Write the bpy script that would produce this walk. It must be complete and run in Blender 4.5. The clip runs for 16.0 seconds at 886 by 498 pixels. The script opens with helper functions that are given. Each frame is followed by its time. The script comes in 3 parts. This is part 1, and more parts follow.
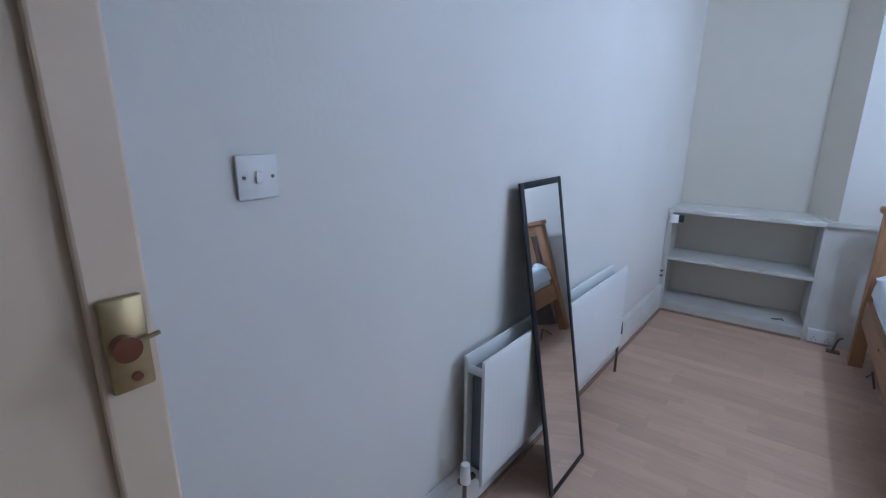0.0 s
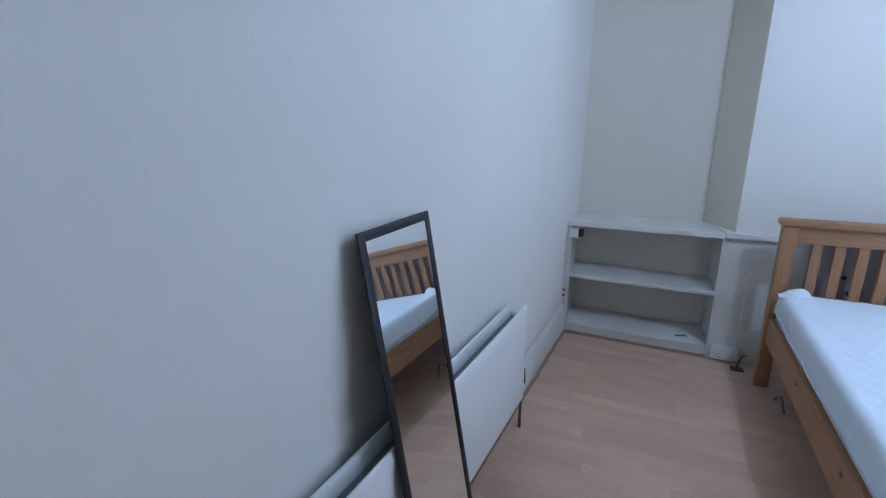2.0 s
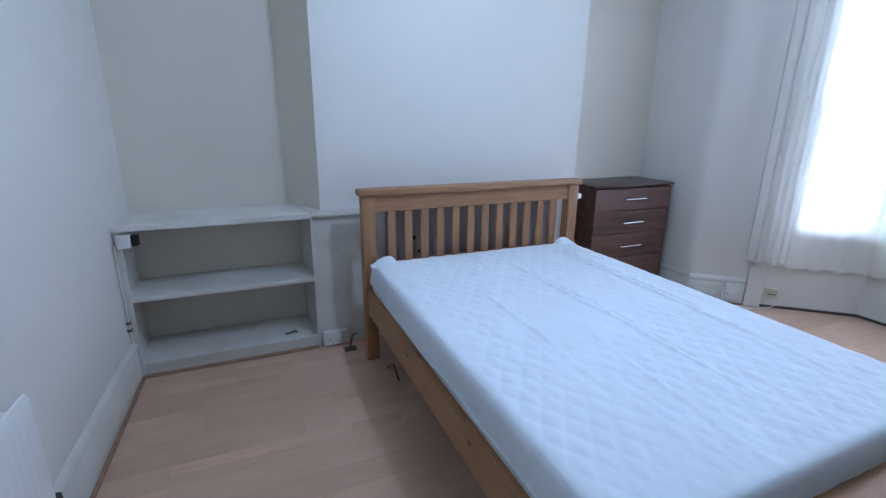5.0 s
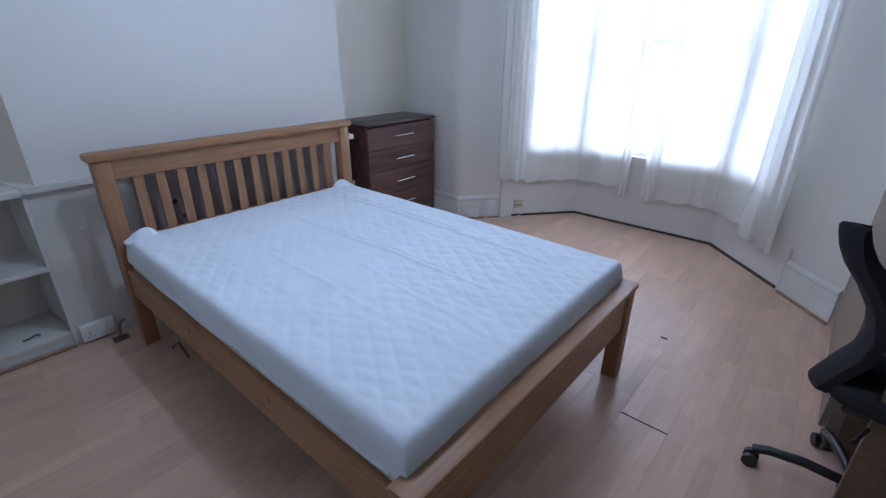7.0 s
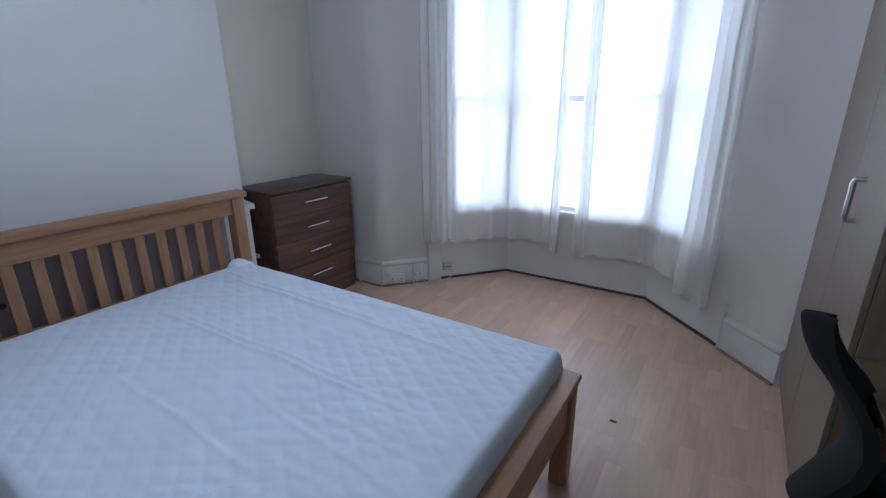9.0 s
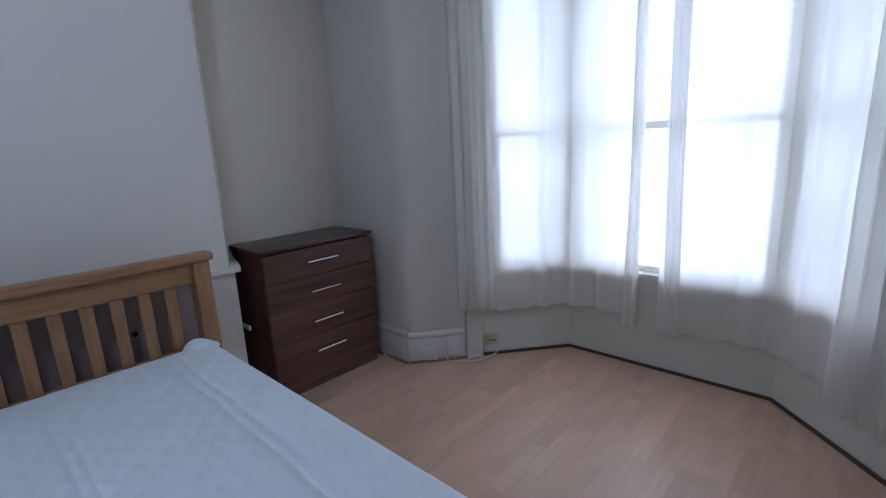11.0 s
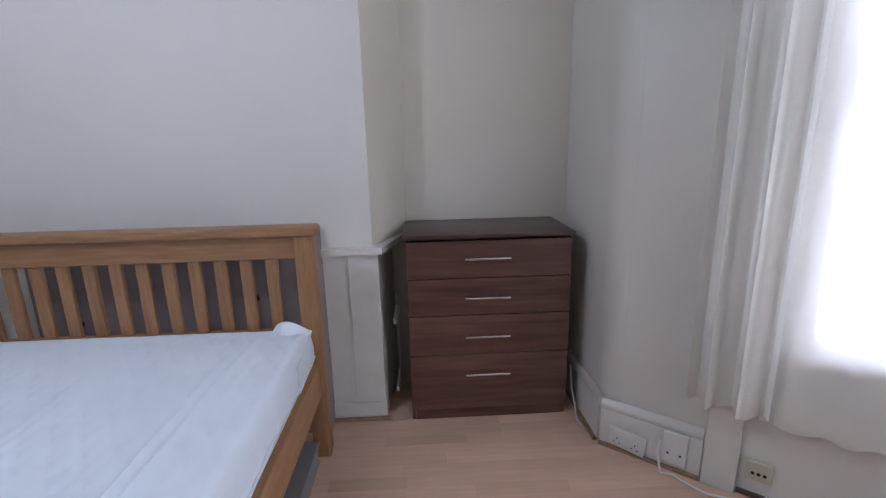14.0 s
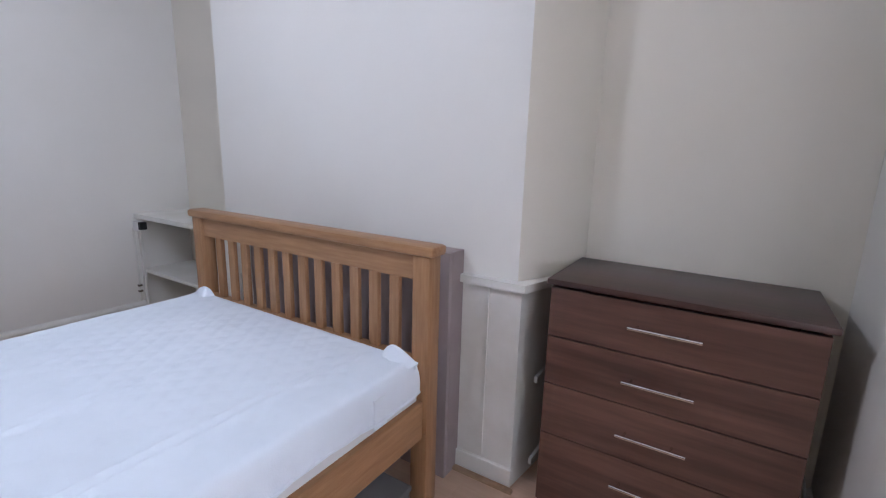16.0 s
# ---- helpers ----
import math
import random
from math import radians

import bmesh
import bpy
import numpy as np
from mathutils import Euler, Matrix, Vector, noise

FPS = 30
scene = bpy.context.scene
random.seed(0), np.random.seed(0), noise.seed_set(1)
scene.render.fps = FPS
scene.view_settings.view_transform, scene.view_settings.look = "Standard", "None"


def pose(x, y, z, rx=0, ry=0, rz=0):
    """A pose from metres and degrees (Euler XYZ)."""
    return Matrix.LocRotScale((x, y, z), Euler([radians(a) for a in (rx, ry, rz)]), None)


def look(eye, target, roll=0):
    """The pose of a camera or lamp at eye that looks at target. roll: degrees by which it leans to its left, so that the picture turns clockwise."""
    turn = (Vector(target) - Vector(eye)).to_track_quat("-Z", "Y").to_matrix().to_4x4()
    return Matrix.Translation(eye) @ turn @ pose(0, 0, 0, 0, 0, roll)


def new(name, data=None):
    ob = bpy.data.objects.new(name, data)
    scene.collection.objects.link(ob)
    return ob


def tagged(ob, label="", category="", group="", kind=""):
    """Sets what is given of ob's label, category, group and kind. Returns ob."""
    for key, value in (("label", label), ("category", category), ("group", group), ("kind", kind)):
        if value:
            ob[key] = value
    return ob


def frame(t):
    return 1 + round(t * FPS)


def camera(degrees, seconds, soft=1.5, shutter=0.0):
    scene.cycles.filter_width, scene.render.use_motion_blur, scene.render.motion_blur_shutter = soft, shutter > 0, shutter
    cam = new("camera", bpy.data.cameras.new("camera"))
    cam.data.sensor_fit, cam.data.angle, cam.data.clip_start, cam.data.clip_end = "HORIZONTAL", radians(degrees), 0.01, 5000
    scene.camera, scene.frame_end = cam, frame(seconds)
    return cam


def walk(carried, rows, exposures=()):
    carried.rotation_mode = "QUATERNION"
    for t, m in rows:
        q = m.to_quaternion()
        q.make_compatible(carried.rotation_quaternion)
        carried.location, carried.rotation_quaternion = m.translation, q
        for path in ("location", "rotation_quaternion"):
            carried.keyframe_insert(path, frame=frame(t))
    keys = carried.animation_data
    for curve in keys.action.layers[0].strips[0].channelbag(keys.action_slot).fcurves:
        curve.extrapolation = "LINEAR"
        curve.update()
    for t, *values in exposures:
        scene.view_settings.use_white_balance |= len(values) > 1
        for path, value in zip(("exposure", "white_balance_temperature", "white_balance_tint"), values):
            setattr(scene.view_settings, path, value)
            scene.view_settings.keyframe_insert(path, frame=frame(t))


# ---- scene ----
cam = camera(88.0, 16.0, soft=1.2)
PATH = [
    (0, (0.778, 0.59, 1.417), (-0.394, 2.13, 0.91), 0.2),
    (0.5, (0.748, 0.733, 1.446), (-0.289, 2.361, 0.921), 0.2),
    (1, (0.716, 0.861, 1.46), (-0.249, 2.533, 0.938), 0.0),
    (1.5, (0.662, 1.024, 1.458), (-0.248, 2.723, 0.926), 0.2),
    (2, (0.616, 1.228, 1.462), (-0.22, 2.971, 0.95), -0.0),
    (2.5, (0.605, 1.404, 1.456), (-0.12, 3.196, 0.945), 0.2),
    (3, (0.638, 1.546, 1.453), (0.061, 3.402, 0.98), 0.2),
    (3.5, (0.624, 1.666, 1.443), (0.265, 3.577, 0.976), 0.5),
    (4, (0.61, 1.757, 1.382), (0.603, 3.707, 0.938), 0.7),
    (4.5, (0.623, 1.808, 1.373), (1.04, 3.71, 0.919), 0.6),
    (5, (0.676, 1.823, 1.356), (1.434, 3.59, 0.806), 0.6),
    (5.2, (0.691, 1.823, 1.364), (1.551, 3.521, 0.75), 0.8),
    (7.5, (0.742, 1.711, 1.431), (2.215, 2.815, 0.65), -0.1),
    (8, (0.81, 1.732, 1.436), (2.353, 2.775, 0.708), -0.4),
    (8.5, (0.93, 1.785, 1.449), (2.509, 2.808, 0.77), -0.5),
    (9, (1.089, 1.861, 1.471), (2.689, 2.886, 0.849), -0.4),
    (11.5, (2.094, 2.116, 1.377), (3.358, 3.621, 1.007), -2.3),
    (12, (2.328, 2.206, 1.393), (3.325, 3.897, 1.011), -1.1),
    (12.5, (2.579, 2.282, 1.398), (3.342, 4.084, 0.989), -1.9),
    (13, (2.73, 2.322, 1.33), (3.339, 4.183, 0.924), -1.5),
    (13.5, (2.859, 2.406, 1.324), (3.274, 4.308, 0.867), -1.3),
    (14, (3.037, 2.466, 1.297), (3.129, 4.409, 0.831), -1.3),
    (14.5, (3.153, 2.593, 1.33), (2.978, 4.525, 0.845), -1.1),
    (15, (3.297, 2.7, 1.332), (2.848, 4.589, 0.854), -0.5),
    (15.5, (3.431, 2.804, 1.329), (2.662, 4.595, 0.88), -0.1),
    (16, (3.444, 2.96, 1.299), (2.398, 4.612, 0.881), 1.5),
]
walk(cam, [(t, look(eye, target, roll)) for t, eye, target, roll in PATH],
     [(0, 0.0, 4900, 15), (2, -0.1, 4850, 13), (3.5, -0.17, 4850, 12), (5, -0.18, 4900, 13), (7.3, -0.55, 5050, 16), (9, -0.95, 5150, 16), (11.5, -1.35, 5400, 17), (13, -0.9, 5550, 20), (14.5, -0.32, 5800, 22), (16, -0.12, 5800, 22)])

# ---- light ----
world = bpy.data.worlds.new("sky")
scene.world = world
world.use_nodes = True
wn = world.node_tree.nodes
sky = wn.new("ShaderNodeTexSky")
sky.sky_type, sky.sun_disc = "NISHITA", False
sky.sun_elevation, sky.sun_rotation = radians(38), radians(200)
world.node_tree.links.new(sky.outputs[0], wn["Background"].inputs[0])
wn["Background"].inputs[1].default_value = 0.12

sun = new("sun", bpy.data.lights.new("sun", "SUN"))
sun.data.energy, sun.data.angle, sun.data.color = 0.8, radians(15), (1.0, 0.96, 0.9)
sun.matrix_world = look((9, -4, 9), (3, 2, 0))

BULB = (1.77, 3.02, 2.36)
bulb = new("bulb_light", bpy.data.lights.new("bulb_light", "POINT"))
bulb.data.energy, bulb.data.shadow_soft_size, bulb.data.color = 32.0, 0.05, (0.85, 0.93, 1.0)
bulb.location = BULB

# ---- materials ----
def mat(name, col, rough=0.5, metal=0.0, col2=None, scale=6.0, bump=0.0, bump_scale=60.0, stretch=(1, 1, 1), coat=0.0, vary=0.0, rvar=0.03):
    """A paint, wood or metal: two colours mixed by a broad and a fine noise, with fine relief."""
    m = bpy.data.materials.new(name)
    m.use_nodes = True
    nt = m.node_tree
    n, l = nt.nodes, nt.links
    b = n["Principled BSDF"]
    b.inputs["Roughness"].default_value = rough
    b.inputs["Metallic"].default_value = metal
    b.inputs["Coat Weight"].default_value = coat
    tc = n.new("ShaderNodeTexCoord")
    mp = n.new("ShaderNodeMapping")
    mp.inputs["Scale"].default_value = stretch
    l.new(tc.outputs["Object"], mp.inputs[0])
    no = n.new("ShaderNodeTexNoise")
    no.inputs["Scale"].default_value, no.inputs["Detail"].default_value = scale, 8
    l.new(mp.outputs[0], no.inputs["Vector"])
    ramp = n.new("ShaderNodeValToRGB")
    ramp.color_ramp.elements[0].position, ramp.color_ramp.elements[1].position = 0.32, 0.68
    c2 = col2 or tuple(c * 0.93 for c in col)
    ramp.color_ramp.elements[0].color, ramp.color_ramp.elements[1].color = (*c2, 1), (*col, 1)
    l.new(no.outputs[0], ramp.inputs[0])
    out = ramp.outputs[0]
    if vary:
        oi = n.new("ShaderNodeObjectInfo")
        hs = n.new("ShaderNodeHueSaturation")
        mr = n.new("ShaderNodeMapRange")
        mr.inputs[3].default_value, mr.inputs[4].default_value = 1 - vary, 1 + vary
        l.new(oi.outputs["Random"], mr.inputs[0])
        l.new(mr.outputs[0], hs.inputs["Value"])
        l.new(out, hs.inputs["Color"])
        out = hs.outputs[0]
    l.new(out, b.inputs["Base Color"])
    rr = n.new("ShaderNodeMapRange")
    rr.inputs[3].default_value, rr.inputs[4].default_value = max(rough - rvar, 0.03), min(rough + rvar, 1)
    l.new(no.outputs[0], rr.inputs[0])
    l.new(rr.outputs[0], b.inputs["Roughness"])
    if bump:
        nb = n.new("ShaderNodeTexNoise")
        nb.inputs["Scale"].default_value, nb.inputs["Detail"].default_value = bump_scale, 4
        l.new(mp.outputs[0], nb.inputs["Vector"])
        bp = n.new("ShaderNodeBump")
        bp.inputs["Strength"].default_value, bp.inputs["Distance"].default_value = bump, 0.004
        l.new(nb.outputs[0], bp.inputs["Height"])
        l.new(bp.outputs[0], b.inputs["Normal"])
    return m


WALL = mat("wall_paint", (0.76, 0.74, 0.69), 0.62, scale=2.2, col2=(0.735, 0.715, 0.66), bump=0.16, bump_scale=70)
# the same wall paint with the alcoves' warm shade put into its colour
RECESSWALL = mat("recess_wall_tone", (0.765, 0.72, 0.625), 0.62, scale=2.2, col2=(0.745, 0.695, 0.595), bump=0.14, bump_scale=70)
CEIL = mat("ceiling_paint", (0.82, 0.82, 0.80), 0.8, scale=3, bump=0.1)
GLOSS = mat("white_gloss_paint", (0.76, 0.75, 0.71), 0.32, scale=5, col2=(0.66, 0.64, 0.58), bump=0.05, bump_scale=30)
RAD = mat("radiator_enamel", (0.78, 0.78, 0.76), 0.42, scale=4, col2=(0.765, 0.765, 0.74), rvar=0.0)
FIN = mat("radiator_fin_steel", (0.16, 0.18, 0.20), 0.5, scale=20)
OAK = mat("oak", (0.39, 0.21, 0.10), 0.42, scale=5, col2=(0.29, 0.148, 0.064), stretch=(1.2, 14, 14), bump=0.12, bump_scale=40)
OAKV = mat("oak_upright", (0.39, 0.21, 0.10), 0.42, scale=5, col2=(0.29, 0.148, 0.064), stretch=(14, 14, 1.2), bump=0.12, bump_scale=40)
OAKY = mat("oak_lengthwise", (0.39, 0.21, 0.10), 0.42, scale=5, col2=(0.29, 0.148, 0.064), stretch=(14, 1.2, 14), bump=0.12, bump_scale=40)
KNOT = mat("knot", (0.03, 0.015, 0.01), 0.7)
WALNUT = mat("walnut_foil", (0.165, 0.080, 0.056), 0.36, scale=3.2, col2=(0.068, 0.032, 0.024), stretch=(0.7, 10, 8), bump=0.05, bump_scale=60)
WALTOP = mat("walnut_foil_top", (0.085, 0.044, 0.035), 0.30, scale=4, col2=(0.050, 0.026, 0.021), stretch=(0.8, 14, 10))
CHROME = mat("brushed_chrome", (0.75, 0.75, 0.76), 0.22, 1.0, scale=30)
BLACK = mat("black_frame", (0.007, 0.007, 0.008), 0.42, scale=12)
PLAST = mat("white_plastic", (0.80, 0.80, 0.78), 0.3, scale=8)
IVORY = mat("ivory_plastic", (0.62, 0.57, 0.45), 0.35, scale=8)
DARK = mat("dark_slot", (0.01, 0.01, 0.01), 0.6)
COPPER = mat("pipe_dull", (0.16, 0.13, 0.10), 0.4, 0.6, scale=14)
BRASS = mat("aged_brass", (0.46, 0.37, 0.20), 0.35, 0.8, scale=20, col2=(0.30, 0.22, 0.10))
KNOBWOOD = mat("brown_knob", (0.16, 0.05, 0.02), 0.35, scale=12)
CREAM = mat("cream_door_paint", (0.72, 0.57, 0.41), 0.4, scale=3, col2=(0.66, 0.51, 0.36), bump=0.06)
MAUVE = mat("mauve_paint", (0.33, 0.27, 0.265), 0.5, scale=5, col2=(0.28, 0.225, 0.22), bump=0.06)
BIRCH = mat("birch_foil", (0.255, 0.195, 0.14), 0.42, scale=4, col2=(0.205, 0.155, 0.11), stretch=(12, 12, 0.9), bump=0.04)
FABRIC = mat("black_fabric", (0.011, 0.011, 0.012), 0.9, scale=50, bump=0.4, bump_scale=400)
CHAIRPL = mat("black_nylon", (0.012, 0.012, 0.013), 0.38, scale=20)
GREY = mat("grey_card", (0.23, 0.22, 0.22), 0.7, scale=8)
BEAD = mat("floor_beading", (0.40, 0.26, 0.16), 0.5, scale=8, col2=(0.30, 0.19, 0.11), stretch=(3, 3, 3))
GRIME = mat("dusty_gap", (0.10, 0.075, 0.055), 0.9, scale=25)


def laminate():
    """Pale three-strip laminate: every plank carries rows of short beech strips."""
    m = mat("laminate_floor", (0.66, 0.462, 0.337), 0.30, scale=3.0, col2=(0.60, 0.408, 0.29), stretch=(1.4, 16, 4), bump=0.03, bump_scale=80, vary=0.05)
    nt = m.node_tree
    n, l = nt.nodes, nt.links
    b = n["Principled BSDF"]
    old = b.inputs["Base Color"].links[0].from_socket
    tc = n.new("ShaderNodeTexCoord")
    oi = n.new("ShaderNodeObjectInfo")
    sh = n.new("ShaderNodeVectorMath")
    sh.operation = "ADD"
    sc = n.new("ShaderNodeVectorMath")
    sc.operation = "MULTIPLY"
    sc.inputs[1].default_value = (7.3, 0, 0)
    cmb = n.new("ShaderNodeCombineXYZ")
    l.new(oi.outputs["Random"], cmb.inputs[0])
    l.new(cmb.outputs[0], sc.inputs[0])
    l.new(tc.outputs["Object"], sh.inputs[0])
    l.new(sc.outputs[0], sh.inputs[1])
    br = n.new("ShaderNodeTexBrick")
    br.inputs["Scale"].default_value = 1.0
    br.inputs["Brick Width"].default_value, br.inputs["Row Height"].default_value = 0.36, 0.0633
    br.inputs["Mortar Size"].default_value = 0.0
    br.inputs["Color1"].default_value, br.inputs["Color2"].default_value = (0.90, 0.885, 0.865, 1), (1.06, 1.05, 1.04, 1)
    l.new(sh.outputs[0], br.inputs["Vector"])
    mx = n.new("ShaderNodeMix")
    mx.data_type, mx.blend_type = "RGBA", "MULTIPLY"
    mx.inputs[0].default_value = 1.0
    l.new(old, mx.inputs[6])
    l.new(br.outputs[0], mx.inputs[7])
    l.new(mx.outputs[2], b.inputs["Base Color"])
    return m


LAMINATE = laminate()


def sheer(name, col, through_col, share):
    m = bpy.data.materials.new(name)
    m.use_nodes = True
    n, l = m.node_tree.nodes, m.node_tree.links
    b = n["Principled BSDF"]
    b.inputs["Base Color"].default_value = (*col, 1)
    b.inputs["Roughness"].default_value = 0.9
    tr = n.new("ShaderNodeBsdfTranslucent")
    tr.inputs[0].default_value = (*through_col, 1)
    tp = n.new("ShaderNodeBsdfTransparent")
    tp.inputs[0].default_value = (0.95, 0.97, 1.0, 1)
    mx, mx2 = n.new("ShaderNodeMixShader"), n.new("ShaderNodeMixShader")
    mx.inputs[0].default_value, mx2.inputs[0].default_value = share, 0.06
    l.new(b.outputs[0], mx.inputs[1])
    l.new(tr.outputs[0], mx.inputs[2])
    l.new(mx.outputs[0], mx2.inputs[1])
    l.new(tp.outputs[0], mx2.inputs[2])
    l.new(mx2.outputs[0], n["Material Output"].inputs[0])
    no = n.new("ShaderNodeTexNoise")
    no.inputs["Scale"].default_value = 350
    tc = n.new("ShaderNodeTexCoord")
    l.new(tc.outputs["Object"], no.inputs["Vector"])
    bp = n.new("ShaderNodeBump")
    bp.inputs["Strength"].default_value, bp.inputs["Distance"].default_value = 0.2, 0.001
    l.new(no.outputs[0], bp.inputs["Height"])
    l.new(bp.outputs[0], b.inputs["Normal"])
    return m


CURTAIN = sheer("cream_curtain", (0.90, 0.865, 0.80), (0.90, 0.91, 0.90), 0.40)
SHEET = mat("white_quilt", (0.785, 0.85, 0.92), 0.8, scale=9, col2=(0.755, 0.82, 0.89), bump=0.3, bump_scale=260)
SIDE = mat("mattress_border", (0.72, 0.73, 0.74), 0.8, scale=9, bump=0.2, bump_scale=200)

GLASS = bpy.data.materials.new("window_glass")
GLASS.use_nodes = True
gb = GLASS.node_tree.nodes["Principled BSDF"]
gb.inputs["Base Color"].default_value = (1, 1, 1, 1)
gb.inputs["Roughness"].default_value, gb.inputs["Transmission Weight"].default_value, gb.inputs["IOR"].default_value = 0.0, 1.0, 1.45
MIRROR = bpy.data.materials.new("mirror_glass")
MIRROR.use_nodes = True
mb = MIRROR.node_tree.nodes["Principled BSDF"]
mb.inputs["Base Color"].default_value = (0.86, 0.88, 0.88, 1)
mb.inputs["Metallic"].default_value, mb.inputs["Roughness"].default_value = 1.0, 0.015
GROUND = mat("outdoor_paving", (0.22, 0.21, 0.20), 0.9, scale=0.8, col2=(0.15, 0.15, 0.14), bump=0.3)


# ---- building helpers ----
def box(bm, x0, y0, z0, x1, y1, z1, bevel=0.0, seg=2):
    v = bmesh.ops.create_cube(bm, size=1.0)["verts"]
    bmesh.ops.scale(bm, vec=(x1 - x0, y1 - y0, z1 - z0), verts=v)
    bmesh.ops.translate(bm, vec=((x0 + x1) / 2, (y0 + y1) / 2, (z0 + z1) / 2), verts=v)
    if bevel:
        edges = list({e for p in v for e in p.link_edges})
        bmesh.ops.bevel(bm, geom=edges, offset=bevel, segments=seg, profile=0.5, affect="EDGES")
    return bm


def tube(bm, p, q, r, r2=None, seg=14):
    p, q = Vector(p), Vector(q)
    m = Matrix.Translation((p + q) / 2) @ (q - p).to_track_quat("Z", "Y").to_matrix().to_4x4()
    bmesh.ops.create_cone(bm, cap_ends=True, segments=seg, radius1=r, radius2=r if r2 is None else r2, depth=(q - p).length, matrix=m)
    return bm


def prism(bm, pts, z0, z1):
    """An upright block over a floor outline, counter-clockwise."""
    lo = [bm.verts.new((x, y, z0)) for x, y in pts]
    hi = [bm.verts.new((x, y, z1)) for x, y in pts]
    bm.faces.new(lo[::-1])
    bm.faces.new(hi)
    for i in range(len(pts)):
        j = (i + 1) % len(pts)
        bm.faces.new((lo[i], lo[j], hi[j], hi[i]))
    return bm


def sweep(bm, pts, r, seg=8):
    """A round cord through points."""
    pts = [Vector(p) for p in pts]
    rings = []
    for i, p in enumerate(pts):
        d = (pts[min(i + 1, len(pts) - 1)] - pts[max(i - 1, 0)]).normalized()
        a = d.orthogonal().normalized()
        b = d.cross(a)
        rings.append([bm.verts.new(p + r * (a * math.cos(2 * math.pi * k / seg) + b * math.sin(2 * math.pi * k / seg))) for k in range(seg)])
    for u, w in zip(rings, rings[1:]):
        best = min(range(seg), key=lambda s: sum((u[k].co - w[(k + s) % seg].co).length for k in range(seg)))
        for k in range(seg):
            bm.faces.new((u[k], u[(k + 1) % seg], w[(k + 1 + best) % seg], w[(k + best) % seg]))
    bm.faces.new(rings[0][::-1])
    bm.faces.new(rings[-1])
    return bm


def part(name, bm, material, parent=None, label="", smooth=False, m=None):
    bmesh.ops.recalc_face_normals(bm, faces=bm.faces[:])
    me = bpy.data.meshes.new(name)
    bm.to_mesh(me)
    bm.free()
    me.materials.append(material)
    if smooth:
        me.shade_smooth()
        me.set_sharp_from_angle(angle=radians(40))
    ob = new(name, me)
    if m is not None:
        ob.matrix_world = m
    if parent is not None:
        ob.parent = parent
    if label:
        ob["label"] = label
    return ob


def thing(name, label, category, m=None, group="", kind=""):
    ob = new(name)
    ob.empty_display_size = 0.1
    if m is not None:
        ob.matrix_world = m
    return tagged(ob, label, category, group, kind)


B = bmesh.new


def block(name, x0, y0, z0, x1, y1, z1, material, parent=None, bevel=0.0, label="", smooth=False):
    return part(name, box(B(), x0, y0, z0, x1, y1, z1, bevel), material, parent, label, smooth)


def structure(ob, label, category):
    return tagged(ob, label, category, kind="structure")


# ---- shell of the room ----
H = 2.62
BACK = 4.80
T = 0.14
BAY = [(3.79, 4.19), (4.65, 3.467), (4.65, 2.30), (3.82, 1.50)]

# the west wall stands a little out of square with the rest
SKEW = Matrix.Translation((0, 3.05, 0)) @ Matrix.Rotation(radians(-1.8), 4, "Z") @ Matrix.Translation((0, -3.05, 0))
west = structure(block("wall_west", -T, -0.32, 0, 0, BACK + T, H, WALL), "plain cream-white painted wall behind the radiator", "wall")
west.matrix_world = SKEW
structure(block("wall_north", -0.02, BACK, 0, 3.946, BACK + T, H, RECESSWALL), "cream-white painted wall at the back of the alcoves", "wall")
# the corner into the bay is plastered to a soft round
ROUND = []
for i in range(9):
    t = i / 8
    a, b, c = (3.79, 4.26), (3.79, 4.19), (3.8435, 4.145)
    ROUND.append(tuple((1 - t) ** 2 * a[k] + 2 * t * (1 - t) * b[k] + t * t * c[k] for k in (0, 1)))
structure(part("wall_east", prism(B(), ROUND + [(3.946, 4.267), (3.946, BACK - 0.002), (3.79, BACK - 0.002)], 0, H), WALL, smooth=True), "short cream-white wall beside the chest of drawers", "wall")

# chimney breast: narrower in front, on a boxed-in lower part
breast = structure(part("chimney_breast", prism(B(), [(1.045, 4.462), (2.818, 4.462), (2.965, BACK - 0.002), (0.89, BACK - 0.002)], 0.835, H), WALL), "white painted chimney breast above the dado", "chimney breast")
# side faces towards the alcoves take the tone with shade coloured in
breast.data.materials.append(RECESSWALL)
for f in breast.data.polygons:
    f.material_index = 1 if abs(f.normal.x) > 0.5 else 0
low = part("chimney_base", prism(B(), [(1.0, 4.452), (2.84, 4.452), (2.885, BACK - 0.003), (0.965, BACK - 0.003)], 0, 0.81), GLOSS)
structure(low, "white painted boxed-in lower chimney breast", "chimney breast")
part("dado_cap", prism(B(), [(0.992, 4.425), (2.862, 4.425), (2.970, BACK - 0.004), (0.91, BACK - 0.004)], 0.812, 0.842), GLOSS, low)
block("cover_strip", 2.705, 4.446, 0.10, 2.712, 4.453, 0.80, GLOSS, low)
block("cover_strip", 1.145, 4.445, 0.26, 1.175, 4.453, 0.60, GLOSS, low)
block("plinth_board", 2.585, 4.436, 0.012, 2.846, 4.452, 0.085, GLOSS, low, 0.003)
block("floor_bead", 2.59, 4.412, 0.0, 2.862, 4.435, 0.014, BEAD, low, 0.003)

